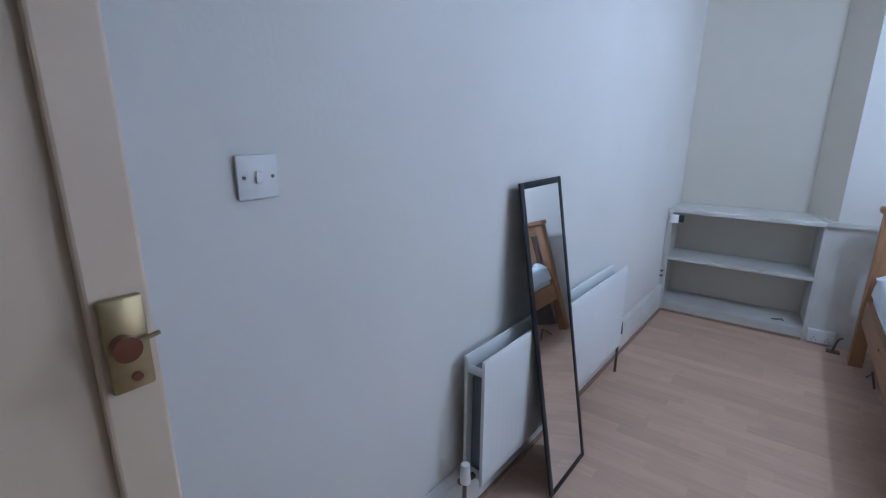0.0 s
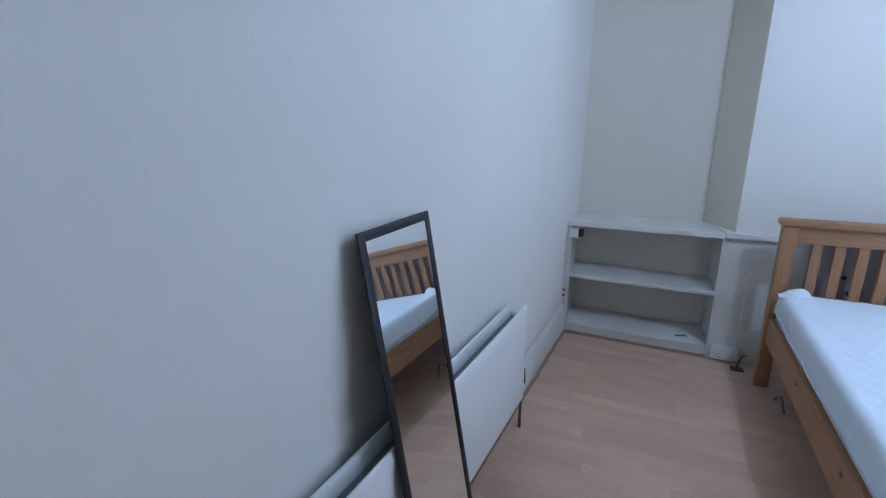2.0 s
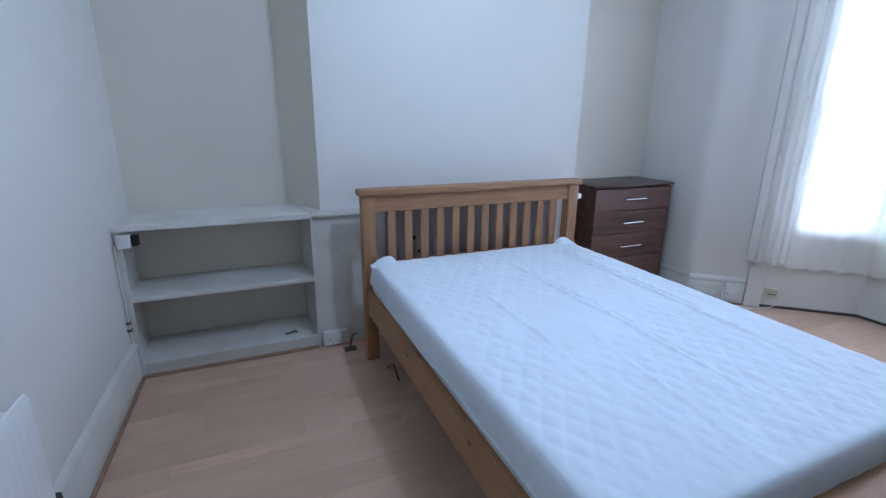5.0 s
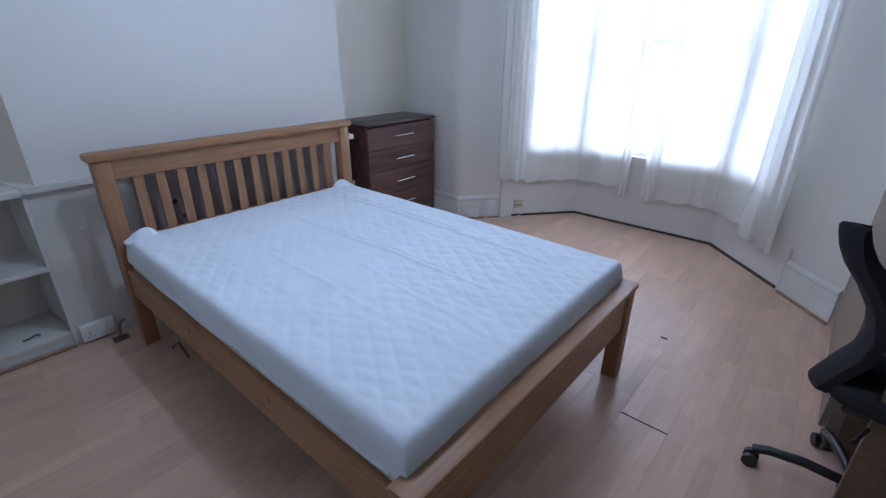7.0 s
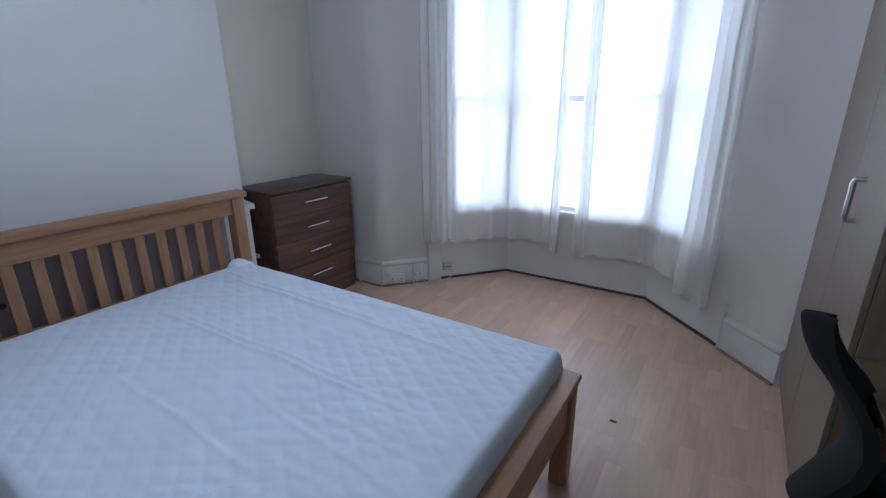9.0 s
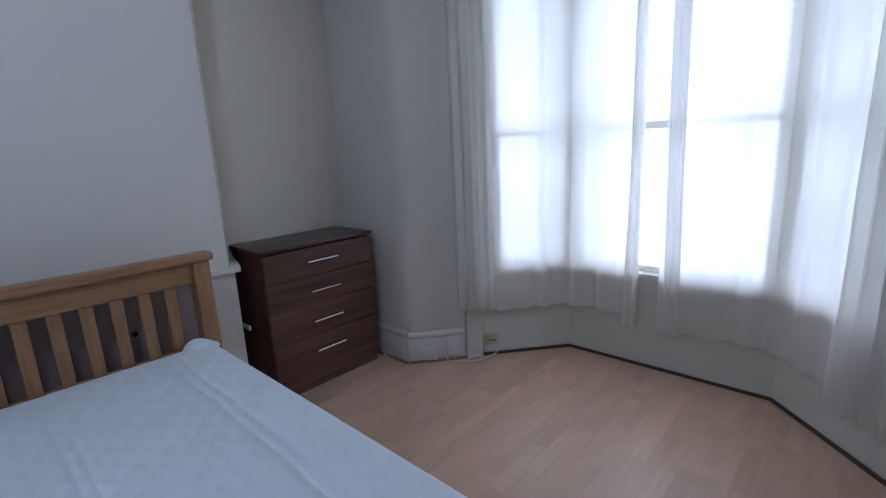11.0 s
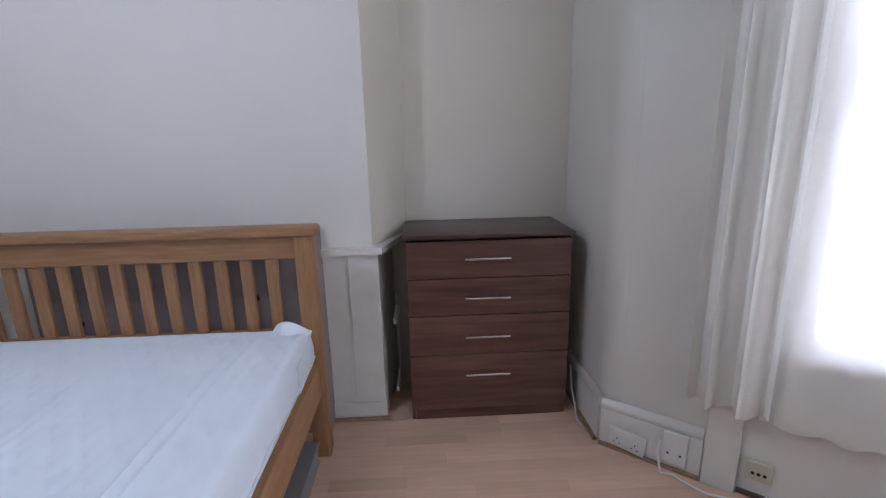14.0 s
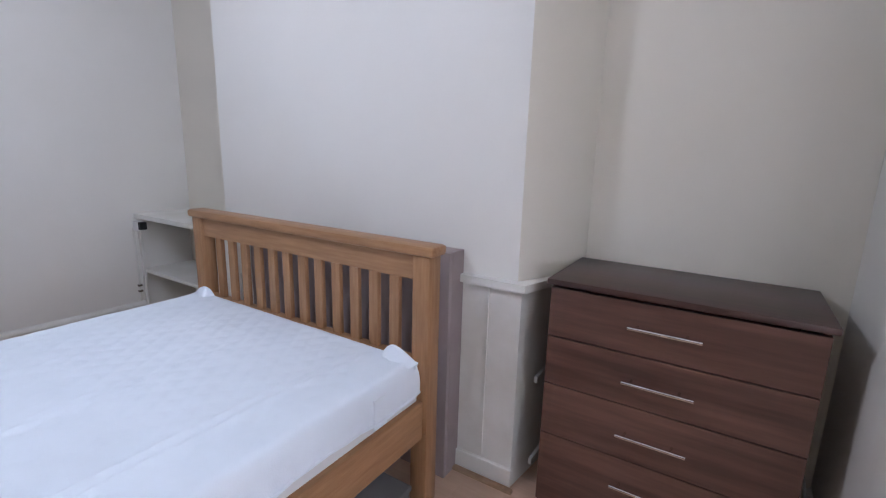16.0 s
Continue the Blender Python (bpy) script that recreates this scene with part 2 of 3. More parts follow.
# rear walls and the doorway
DX0, DX1, DH = 0.37, 1.13, 2.03
structure(block("wall_south_1", -T, -0.27, 0, DX0, -0.13, H, WALL), "cream-white painted wall beside the doorway", "wall")
structure(block("wall_south_2", DX1, -0.27, 0, 2.0, -0.13, H, WALL), "cream-white painted wall beside the doorway", "wall")
structure(block("wall_south_3", DX0, -0.27, DH, DX1, -0.13, H, WALL), "cream-white wall over the doorway", "wall")
structure(block("wall_return", 1.86, -0.128, 0, 2.0, 0.878, H, WALL), "cream-white painted return wall", "wall")
structure(block("wall_south_4", 1.86, 0.88, 0, 3.95, 1.02 - 0.1, H, WALL), "cream-white wall behind the fitted furniture", "wall")
structure(block("wall_east_2", 3.83, 0.922, 0, 3.95, 1.46, H, WALL), "cream-white wall at the wardrobe's end", "wall")
structure(block("wall_hall", -T, -1.5, 0, 2.0, -1.38, H, WALL), "plain wall of the hall outside", "wall")
structure(block("wall_hall_2", -T - 0.12, -1.5, 0, -T, -0.24, H, WALL), "plain wall of the hall outside", "wall")
structure(block("wall_hall_3", 2.0, -1.5, 0, 2.12, -0.24, H, WALL), "plain wall of the hall outside", "wall")

# the bay: three walls, each with an opening
SILL, HEAD, MEET = 0.605, 2.42, 1.47


def wall_frame(a, b):
    d = Vector((b[0] - a[0], b[1] - a[1], 0))
    L = d.length
    d.normalize()
    # x along the wall, y outwards
    return Matrix(((d.x, -d.y, 0, a[0]), (d.y, d.x, 0, a[1]), (0, 0, 1, 0), (0, 0, 0, 1))), L


def bay_wall(name, a, b, u0, u1, ext0, ext1):
    m, L = wall_frame(a, b)
    bm = B()
    box(bm, -ext0, 0, 0, L + ext1, 0.16, SILL)
    box(bm, -ext0, 0, HEAD, L + ext1, 0.16, H)
    box(bm, -ext0, 0, SILL, u0, 0.16, HEAD)
    box(bm, u1, 0, SILL, L + ext1, 0.16, HEAD)
    return structure(part(name, bm, WALL, m=m), "white painted bay wall under and around the sash window", "wall"), m, L


def sash_window(name, m, u0, u1, energy):
    w = structure(thing(name, "white painted sash window behind thin curtains", "window"), "white painted sash window behind thin curtains", "window")
    w.matrix_world = m
    bm = B()
    for x0, x1, z0, z1 in ((u0, u0 + 0.022, SILL, HEAD), (u1 - 0.022, u1, SILL, HEAD), (u0 + 0.022, u1 - 0.022, HEAD - 0.035, HEAD), (u0 + 0.022, u1 - 0.022, SILL, SILL + 0.008)):
        box(bm, x0, 0.02, z0, x1, 0.15, z1)
    part("window_frame", bm, GLOSS, w)
    part("window_sill", box(B(), u0 - 0.012, -0.034, SILL - 0.032, u1 + 0.03, 0.02, SILL - 0.002, 0.004), GLOSS, w)
    for z0, z1, y in ((SILL + 0.008, MEET + 0.02, 0.03), (MEET - 0.02, HEAD - 0.035, 0.07)):
        bm = B()
        x0, x1 = u0 + 0.022, u1 - 0.022
        for c in ((x0, x0 + 0.032, z0, z1), (x1 - 0.032, x1, z0, z1), (x0 + 0.032, x1 - 0.032, z0, z0 + 0.026), (x0 + 0.032, x1 - 0.032, z1 - 0.045, z1)):
            box(bm, c[0], y, c[2], c[1], y + 0.035, c[3])
        s = part("sash", bm, GLOSS, w)
        p = part("pane", box(B(), x0 + 0.028, y + 0.014, z0 + 0.02, x1 - 0.028, y + 0.019, z1 - 0.04), GLASS, s)
        p.visible_shadow = False
    la = bpy.data.lights.new("daylight", "AREA")
    la.shape, la.size, la.size_y, la.energy, la.color = "RECTANGLE", (u1 - u0) * 1.25, HEAD - SILL + 0.4, energy, (0.92, 0.96, 1.0)
    lo = new("daylight", la)
    # the lamp shines along its own -z: inwards
    lo.matrix_world = m @ Matrix.Translation(((u0 + u1) / 2, 0.75, (SILL + HEAD) / 2 - 0.1)) @ Euler((radians(-90), 0, 0)).to_matrix().to_4x4()
    return w


WA, MA, LA = bay_wall("wall_bay_1", BAY[0], BAY[1], 0.60, 1.095, -0.0702, 0.0)
WB, MB, LB = bay_wall("wall_bay_2", BAY[1], BAY[2], 0.035, 1.132, 0.0, 0.0)
WC, MC, LC = bay_wall("wall_bay_3", BAY[2], BAY[3], 0.035, 0.55, 0.0, 0.05)
for c, a0, a1 in ((BAY[1], 0, 1), (BAY[2], 0, 1)):
    structure(part("bay_corner_1", prism(B(), [(c[0] + 0.002, c[1] - 0.001), (c[0] + 0.16, c[1] + (-0.02 if c is BAY[2] else -0.001)), (c[0] + 0.16, c[1] + 0.02), (c[0] + 0.10, c[1] + (0.123 if c is BAY[1] else 0.02))] if c is BAY[1] else [(c[0] + 0.002, c[1] + 0.001), (c[0] + 0.111, c[1] - 0.115), (c[0] + 0.16, c[1] - 0.02), (c[0] + 0.16, c[1] + 0.001)], 0, H), WALL), "outer corner post of the bay", "wall")
sash_window("window_1", MA, 0.60, 1.095, 46)
sash_window("window_2", MB, 0.035, 1.132, 100)
sash_window("window_3", MC, 0.035, 0.55, 46)

OUT = [(-T, -1.5), (2.12, -1.5), (2.12, 0.8), (3.95, 0.8), (3.95, 1.4), (4.95, 2.2), (4.95, 3.6), (3.93, 4.5), (3.93, BACK + T), (-T, BACK + T)]
structure(part("ceiling", prism(B(), OUT, H, H + 0.12), CEIL), "plain white painted ceiling", "ceiling")
structure(part("subfloor", prism(B(), OUT, -0.14, -0.012), GRIME), "dark underlay beneath the laminate planks", "floor")
structure(part("ground", prism(B(), [(-400, -400), (400, -400), (400, 400), (-400, 400)], -0.9, -0.6), GROUND), "grey paving outside the bay window", "ground")

lamp = thing("ceiling_lamp", "plain white bulb holder hanging from the ceiling", "lamp")
part("rose", tube(B(), (BULB[0], BULB[1], H - 0.025), (BULB[0], BULB[1], H - 0.001), 0.045), PLAST, lamp, smooth=True)
part("flex", tube(B(), (BULB[0], BULB[1], 2.51), (BULB[0], BULB[1], H - 0.024), 0.004), PLAST, lamp)
part("holder", tube(B(), (BULB[0], BULB[1], 2.46), (BULB[0], BULB[1], 2.512), 0.018), PLAST, lamp, smooth=True)


# ---- skirting ----
def skirting(name, a, b, h=0.22, t=0.018, material=GLOSS, flip=1):
    """Moulded board from a to b; the room lies to the right of the way from a to b when flip is 1."""
    m, L = wall_frame(a, b)
    prof = [(0, 0.012), (t, 0.012), (t, h - 0.05), (t - 0.004, h - 0.045), (t + 0.004, h - 0.03), (t + 0.003, h - 0.018), (t - 0.008, h - 0.006), (0.003, h), (0, h)]
    bm = B()
    e0 = [bm.verts.new((0, -flip * y - flip * 0.001, z)) for y, z in prof]
    e1 = [bm.verts.new((L, -flip * y - flip * 0.001, z)) for y, z in prof]
    for i in range(len(prof)):
        j = (i + 1) % len(prof)
        bm.faces.new((e0[i], e0[j], e1[j], e1[i]))
    bm.faces.new(e0)
    bm.faces.new(e1[::-1])
    ob = structure(part(name, bm, material, m=m, smooth=True), "scuffed white moulded skirting board", "skirting board")
    bead = B()
    box(bead, 0, -flip * (t + 0.016) if flip > 0 else t, -0.001, L, -flip * t if flip > 0 else t + 0.016, 0.013)
    part("floor_bead", bead, BEAD, ob)
    return ob


sk_west = skirting("baseboard_1", (0, -0.1), (0, 4.44))
sk_west.matrix_world = SKEW @ sk_west.matrix_world
skirting("baseboard_2", (2.98, BACK), (3.765, BACK))
skirting("baseboard_3", (3.79, BACK - 0.02), (3.79, 4.19))
mA = Vector((BAY[1][0] - BAY[0][0], BAY[1][1] - BAY[0][1])).normalized()
skirting("baseboard_4", BAY[0], (BAY[0][0] + mA.x * 0.385, BAY[0][1] + mA.y * 0.385), h=0.21)
mC = Vector((BAY[3][0] - BAY[2][0], BAY[3][1] - BAY[2][1])).normalized()
skirting("baseboard_5", (BAY[2][0] + mC.x * 0.765, BAY[2][1] + mC.y * 0.765), BAY[3], h=0.22)
pb = structure(part("pipe_boxing", box(B(), 0.39, -0.035, 0.0, 0.50, 0.0, 0.36, 0.004), GLOSS, m=MA), "white boxed-in pipe at the bay corner", "boxing")
for nm, mm, x0, x1 in (("trim_1", MA, 0.505, LA), ("trim_2", MB, 0, LB), ("trim_3", MC, 0, 0.76)):
    structure(part(nm, box(B(), x0, -0.014, 0, x1, -0.001, 0.016), GRIME, m=mm), "dirty gap strip where floor meets bay wall", "trim")
structure(part("trim_4", box(B(), 0.745, -0.022, 0.0, 0.765, -0.001, 0.30, 0.003), GLOSS, m=MC), "white upright end block of the skirting", "trim")

# ---- built-in alcove shelves ----
sh = thing("alcove_shelves", "white painted built-in alcove shelves, empty and scuffed", "shelves")
block("top_board", 0.003, 4.425, 0.803, 0.99, BACK - 0.002, 0.835, GLOSS, sh, 0.004)
block("middle_board", 0.003, 4.448, 0.425, 0.99, BACK - 0.002, 0.449, GLOSS, sh, 0.003)
block("bottom_board", 0.003, 4.455, 0.052, 0.99, BACK - 0.002, 0.076, GLOSS, sh, 0.003)
block("kick_board", 0.003, 4.462, 0.0, 0.99, 4.478, 0.051, GLOSS, sh)
block("side_upright", 0.046, 4.437, 0.0, 0.079, 4.4545, 0.8025, GLOSS, sh, 0.003)
block("end_panel", 0.984, 4.452, 0.0, 0.9995, 4.50, 0.802, GLOSS, sh, 0.002)
block("back_panel", 0.003, BACK - 0.012, 0.078, 0.90, BACK - 0.003, 0.80, RECESSWALL, sh)
block("floor_bead", 0.03, 4.43, 0.0, 0.985, 4.452, 0.014, BEAD, sh, 0.003)
jb = thing("junction_box", "small white cable box with a dark open end", "junction box")
block("case", 0.062, 4.405, 0.725, 0.125, 4.45, 0.79, PLAST, jb, 0.004)
block("open_end", 0.125, 4.41, 0.735, 0.155, 4.45, 0.785, DARK, jb)
pp = thing("wall_pipe", "thin white painted cable run down the corner", "pipe")
part("tube", sweep(B(), [(0.050, 4.41, 0.74), (0.051, 4.412, 0.5), (0.053, 4.41, 0.3), (0.052, 4.412, 0.225)], 0.006), GLOSS, pp, smooth=True)
for z in (0.33, 0.29):
    part("clip", box(B(), 0.043, 4.40, z, 0.062, 4.424, z + 0.012), COPPER, pp)
bits = thing("loose_bracket", "small dark metal bracket lying on the shelf", "bracket")
part("arm", sweep(B(), [(0.80, 4.53, 0.082), (0.83, 4.535, 0.083), (0.86, 4.53, 0.095), (0.87, 4.535, 0.082)], 0.005), COPPER, bits, smooth=True)


# ---- sockets ----
def double_socket(m, label, holes=2):
    s = thing("wall_socket", label, "socket", m)
    part("plate", box(B(), -0.073, -0.012, -0.043, 0.073, 0, 0.043, 0.003), PLAST, s, smooth=True)
    for u in (-0.036, 0.036):
        part("rocker", box(B(), u - 0.006, -0.016, 0.012, u + 0.006, -0.0115, 0.032), PLAST, s)
        bm = B()
        for dx, dz, w, h in ((0, -0.004, 0.003, 0.010), (-0.011, -0.022, 0.007, 0.004), (0.011, -0.022, 0.007, 0.004)):
            box(bm, u + dx - w / 2, -0.0126, dz - h / 2, u + dx + w / 2, -0.0118, dz + h / 2)
        part("pin_hole", bm, DARK, s)
    return s


sk = double_socket(pose(1.085, 4.424, 0.058), "white surface-mounted double socket low on the chimney base")
part("back_box", box(B(), -0.073, 0.0005, -0.043, 0.073, 0.027, 0.043, 0.003), PLAST, sk)
double_socket(MA @ pose(0.115, -0.024, 0.062, 0, 6, 0), "white double socket on the skirting board")
sp = thing("wall_socket", "white fused spur plate with a cable", "socket", MA @ pose(0.295, -0.024, 0.105, 0, 0, 0))
part("plate", box(B(), -0.043, -0.02, -0.065, 0.043, 0, 0.065, 0.004), PLAST, sp, smooth=True)
for u in (-0.022, 0.022):
    part("screw", tube(B(), (u, -0.0225, -0.02), (u, -0.019, -0.02), 0.004), DARK, sp)
tv = thing("wall_socket", "small ivory aerial socket above the floor", "socket", MA @ pose(0.565, -0.001, 0.115))
part("plate", box(B(), -0.04, -0.022, -0.036, 0.04, 0, 0.036, 0.004), IVORY, tv, smooth=True)
bm = B()
for u in (-0.018, 0, 0.018):
    tube(bm, (u, -0.0235, -0.006), (u, -0.0215, -0.006), 0.006)
part("jack_hole", bm, DARK, tv)
cb = thing("cable", "loose white cable along the floor", "cable", MA)
part("cord", sweep(B(), [(0.24, -0.05, 0.13), (0.235, -0.052, 0.08), (0.25, -0.055, 0.02), (0.262, -0.075, 0.007), (0.30, -0.06, 0.008), (0.33, -0.075, 0.007), (0.42, -0.095, 0.006), (0.50, -0.07, 0.006), (0.58, -0.03, 0.012), (0.60, -0.026, 0.03)], 0.004), PLAST, cb, smooth=True)
sw = thing("light_switch", "white single light switch on the wall", "switch", SKEW @ pose(0, 1.087, 1.325, 0, 0, -90) @ pose(0, 0, 0, 0, 0, 180))
part("plate", box(B(), -0.043, -0.009, -0.043, 0.043, 0, 0.043, 0.003), PLAST, sw, smooth=True)
part("rocker", box(B(), -0.006, -0.014, -0.012, 0.006, -0.0085, 0.012, 0.002), PLAST, sw)
for u in (-0.03, 0.03):
    part("screw", tube(B(), (u, -0.0105, 0), (u, -0.0085, 0), 0.0035), COPPER, sw)

# ---- radiator ----
RY0, RY1, RZ0, RZ1 = 1.742, 3.15, 0.20, 0.685
rad = thing("radiator", "white double-panel radiator mounted along the wall", "radiator", SKEW)


def rad_panel(xf, name):
    """A pressed panel whose face lies at xf, with upright flutes."""
    bm = B()
    n = 42
    step = (RY1 - RY0) / n
    rows = []
    for i in range(n * 4 + 1):
        y = RY0 + i * step / 4
        ph = (i % 4)
        d = (0.0, 0.0010, 0.0014, 0.0010)[ph]
        if i < 3 or i > n * 4 - 3:
            d = 0
        rows.append((y, d))
    zz = [(RZ0, -0.006), (RZ0 + 0.012, 0), (RZ0 + 0.05, 0), (RZ0 + 0.07, 1), (RZ1 - 0.07, 1), (RZ1 - 0.05, 0), (RZ1 - 0.012, 0), (RZ1, -0.006)]
    grid = []
    for y, d in rows:
        grid.append([bm.verts.new((xf - (d if k == 1 else -k if k else 0), y, z)) for z, k in zz])
    back = [[bm.verts.new((xf - 0.012, y, z)) for z in (RZ0, RZ1)] for y in (RY0, RY1)]
    for a, b in zip(grid, grid[1:]):
        for j in range(len(zz) - 1):
            bm.faces.new((a[j], a[j + 1], b[j + 1], b[j]))
    bm.faces.new((back[0][0], back[0][1], back[1][1], back[1][0]))
    bm.faces.new([g[0] for g in grid] + [back[1][0], back[0][0]])
    bm.faces.new([g[-1] for g in grid][::-1] + [back[0][1], back[1][1]])
    bm.faces.new(grid[0] + [back[0][1], back[0][0]])
    bm.faces.new(grid[-1][::-1] + [back[1][0], back[1][1]])
    return part(name, bm, RAD, rad, smooth=True)


rad_panel(0.118, "front_panel")
rad_panel(0.048, "back_panel")
# dark fins, with one solid dark block filling the gap between the panels
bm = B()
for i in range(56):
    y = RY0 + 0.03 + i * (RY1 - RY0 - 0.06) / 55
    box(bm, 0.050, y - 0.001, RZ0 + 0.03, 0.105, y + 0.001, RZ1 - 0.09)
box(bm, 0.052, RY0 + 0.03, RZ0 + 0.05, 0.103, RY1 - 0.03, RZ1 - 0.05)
tagged(part("convector_fin", bm, FIN, rad, "dark convector fins and infill between the panels"), kind="stuff")
for y in (RY0 + 0.015, RY1 - 0.015):
    for z in (RZ0 + 0.035, RZ1 - 0.05):
        part("header_pipe", tube(B(), (0.04, y, z), (0.112, y, z), 0.014), RAD, rad, smooth=True)
for y, s in ((RY0, -1), (RY1, 1)):
    v = part("valve", tube(B(), (0.08, y + s * 0.0, RZ0 + 0.035), (0.08, y + s * 0.075, RZ0 + 0.06), 0.012), COPPER, rad, "dull metal radiator valve", True)
    part("valve_cap", tube(B(), (0.09, y + s * 0.06, RZ0 + 0.055), (0.09, y + s * 0.06, RZ0 + 0.125), 0.019, 0.015), CHAIRPL if s > 0 else PLAST, v, smooth=True)
    part("tail_pipe", tube(B(), (0.088, y + s * 0.06, 0.0), (0.088, y + s * 0.06, RZ0 + 0.057), 0.0075), COPPER, v, smooth=True)
for y in (RY0 + 0.25, RY1 - 0.25):
    part("wall_bracket", box(B(), 0.001, y - 0.015, RZ0 + 0.05, 0.035, y + 0.015, RZ1 - 0.08), RAD, rad)

# ---- leaning mirror ----
mir = thing("leaning_mirror", "narrow black-framed mirror leaning on the radiator and wall", "mirror")
MW, ML = 0.325, 1.248
bot, top = Vector((0.236, 2.222, 0.0)), Vector((0.036, 2.212, 1.235))
up = (top - bot).normalized()
side = Vector((0, 1, 0)) - up * up.y
side.normalize()
nrm = side.cross(up)
mir.matrix_world = SKEW @ Matrix(((side.x, up.x, nrm.x, bot.x), (side.y, up.y, nrm.y, bot.y), (side.z, up.z, nrm.z, bot.z), (0, 0, 0, 1)))
w2, fw = MW / 2, 0.024
for nm, c in (("frame_side", (-w2, 0, -w2 + fw, ML)), ("frame_side", (w2 - fw, 0, w2, ML)), ("frame_top", (-w2 + fw, ML - fw, w2 - fw, ML)), ("frame_bottom", (-w2 + fw, 0, w2 - fw, fw))):
    part(nm, box(B(), c[0], c[1], -0.004, c[2], c[3], 0.005, 0.0015), BLACK, mir, smooth=True)
part("mirror_glass", box(B(), -w2 + fw - 0.002, fw - 0.002, -0.002, w2 - fw + 0.002, ML - fw + 0.002, 0.003), MIRROR, mir, "clear mirror glass")
part("backing_board", box(B(), -w2 + 0.004, 0.004, -0.0065, w2 - 0.004, ML - 0.004, -0.0045), BLACK, mir)

# ---- door ----
door = structure(thing("door_1", "cream painted panel door standing open", "door"), "cream painted panel door standing open", "door")
door.matrix_world = pose(0.365, -0.096, 0, 0, 0, 90.5)
DL = 0.825
bm = B()
box(bm, 0, 0.006, 0.008, DL, 0.034, 1.99, 0.002)
leaf = part("leaf", bm, CREAM, door)
for x0, x1, z0, z1 in ((0.0, 0.09, 0.008, 1.99), (DL - 0.045, DL, 0.008, 1.99), (0.09, DL - 0.045, 0.008, 0.2), (0.09, DL - 0.045, 0.8, 0.95), (0.09, DL - 0.045, 1.88, 1.99)):
    for y0, y1 in ((-0.006, 0.005), (0.035, 0.046)):
        part("rail", box(B(), x0, y0, z0, x1, y1, z1, 0.003), CREAM, leaf)
lock = part("rim_lock", box(B(), DL - 0.040, -0.016, 1.208, DL - 0.008, -0.0065, 1.288, 0.003), BRASS, door, "worn brass rim lock", True)
part("knob", tube(B(), (DL - 0.029, -0.030, 1.250), (DL - 0.029, -0.0155, 1.250), 0.0105, 0.009, 18), KNOBWOOD, lock, "brown knob", True)
part("latch_lever", tube(B(), (DL - 0.022, -0.020, 1.250), (DL - 0.002, -0.020, 1.253), 0.002), BRASS, lock)
part("screw_cap", tube(B(), (DL - 0.022, -0.018, 1.220), (DL - 0.022, -0.0155, 1.220), 0.004), KNOBWOOD, lock)
fr = structure(thing("door_frame", "white painted door frame", "door frame"), "white painted door frame", "door frame")
for x0, x1, z0, z1 in ((DX0, DX0 + 0.015, 0, DH), (DX1 - 0.015, DX1, 0, DH), (DX0 + 0.015, DX1 - 0.015, DH - 0.02, DH)):
    part("jamb", box(B(), x0 + 0.001, -0.272, z0, x1 - 0.001, -0.128, z1 - 0.001), GLOSS, fr)

# ---- bed ----
bed = thing("double_bed", "oak-coloured wooden double bed with slatted headboard", "bed")
HX0, HX1, HY = 1.20, 2.645, 4.165
block("top_rail", HX0, HY - 0.004, 0.955, HX1, HY + 0.085, 0.992, OAK, bed, 0.012, smooth=True)
for x in (HX0 + 0.02, HX1 - 0.09):
    block("head_post", x, HY + 0.008, 0.0, x + 0.07, HY + 0.078, 0.9545, OAKV, bed, 0.005, smooth=True)
block("upper_rail", HX0 + 0.0905, HY + 0.022, 0.865, HX1 - 0.0905, HY + 0.062, 0.9545, OAK, bed, 0.003)
block("lower_rail", HX0 + 0.0905, HY + 0.022, 0.42, HX1 - 0.0905, HY + 0.062, 0.572, OAK, bed, 0.003)
x0, x1 = HX0 + 0.0905, HX1 - 0.0905
pitch = (x1 - x0) / 13
for i in range(12):
    c = x0 + (i + 1) * pitch
    block("slat", c - 0.0225, HY + 0.032, 0.5725, c + 0.0225, HY + 0.052, 0.8645, OAKV, bed, 0.003)
FY = 2.225
for x in (HX0 + 0.022, HX1 - 0.092):
    block("foot_post", x, FY + 0.012, 0.0, x + 0.07, FY + 0.08, 0.4655, OAKV, bed, 0.005, smooth=True)
block("foot_cap", HX0 + 0.005, FY - 0.002, 0.466, HX1 - 0.03, FY + 0.088, 0.495, OAK, bed, 0.010, smooth=True)
block("foot_rail", HX0 + 0.093, FY + 0.025, 0.27, HX1 - 0.093, FY + 0.06, 0.4655, OAK, bed, 0.003)
for x in (HX0 + 0.034, HX1 - 0.064):
    block("side_rail", x, FY + 0.0805, 0.285, x + 0.028, HY + 0.0075, 0.43, OAKY, bed, 0.004)
for i in range(10):
    y = FY + 0.2 + i * 0.185
    block("base_slat", HX0 + 0.063, y, 0.362, HX1 - 0.065, y + 0.07, 0.378, OAK, bed)
for i, y in enumerate((2.9, 3.5)):
    part("rail_bolt", tube(B(), (HX0 + 0.031, y, 0.38), (HX0 + 0.0345, y, 0.38), 0.009), COPPER, bed)

# mattress with a quilted protector drawn over it
MX0, MX1, MY0, MY1, MZ0, MZ1 = 1.256, 2.590, 2.296, 4.178, 0.380, 0.590
mattress = thing("mattress", "white quilted mattress cover on a double mattress", "mattress")


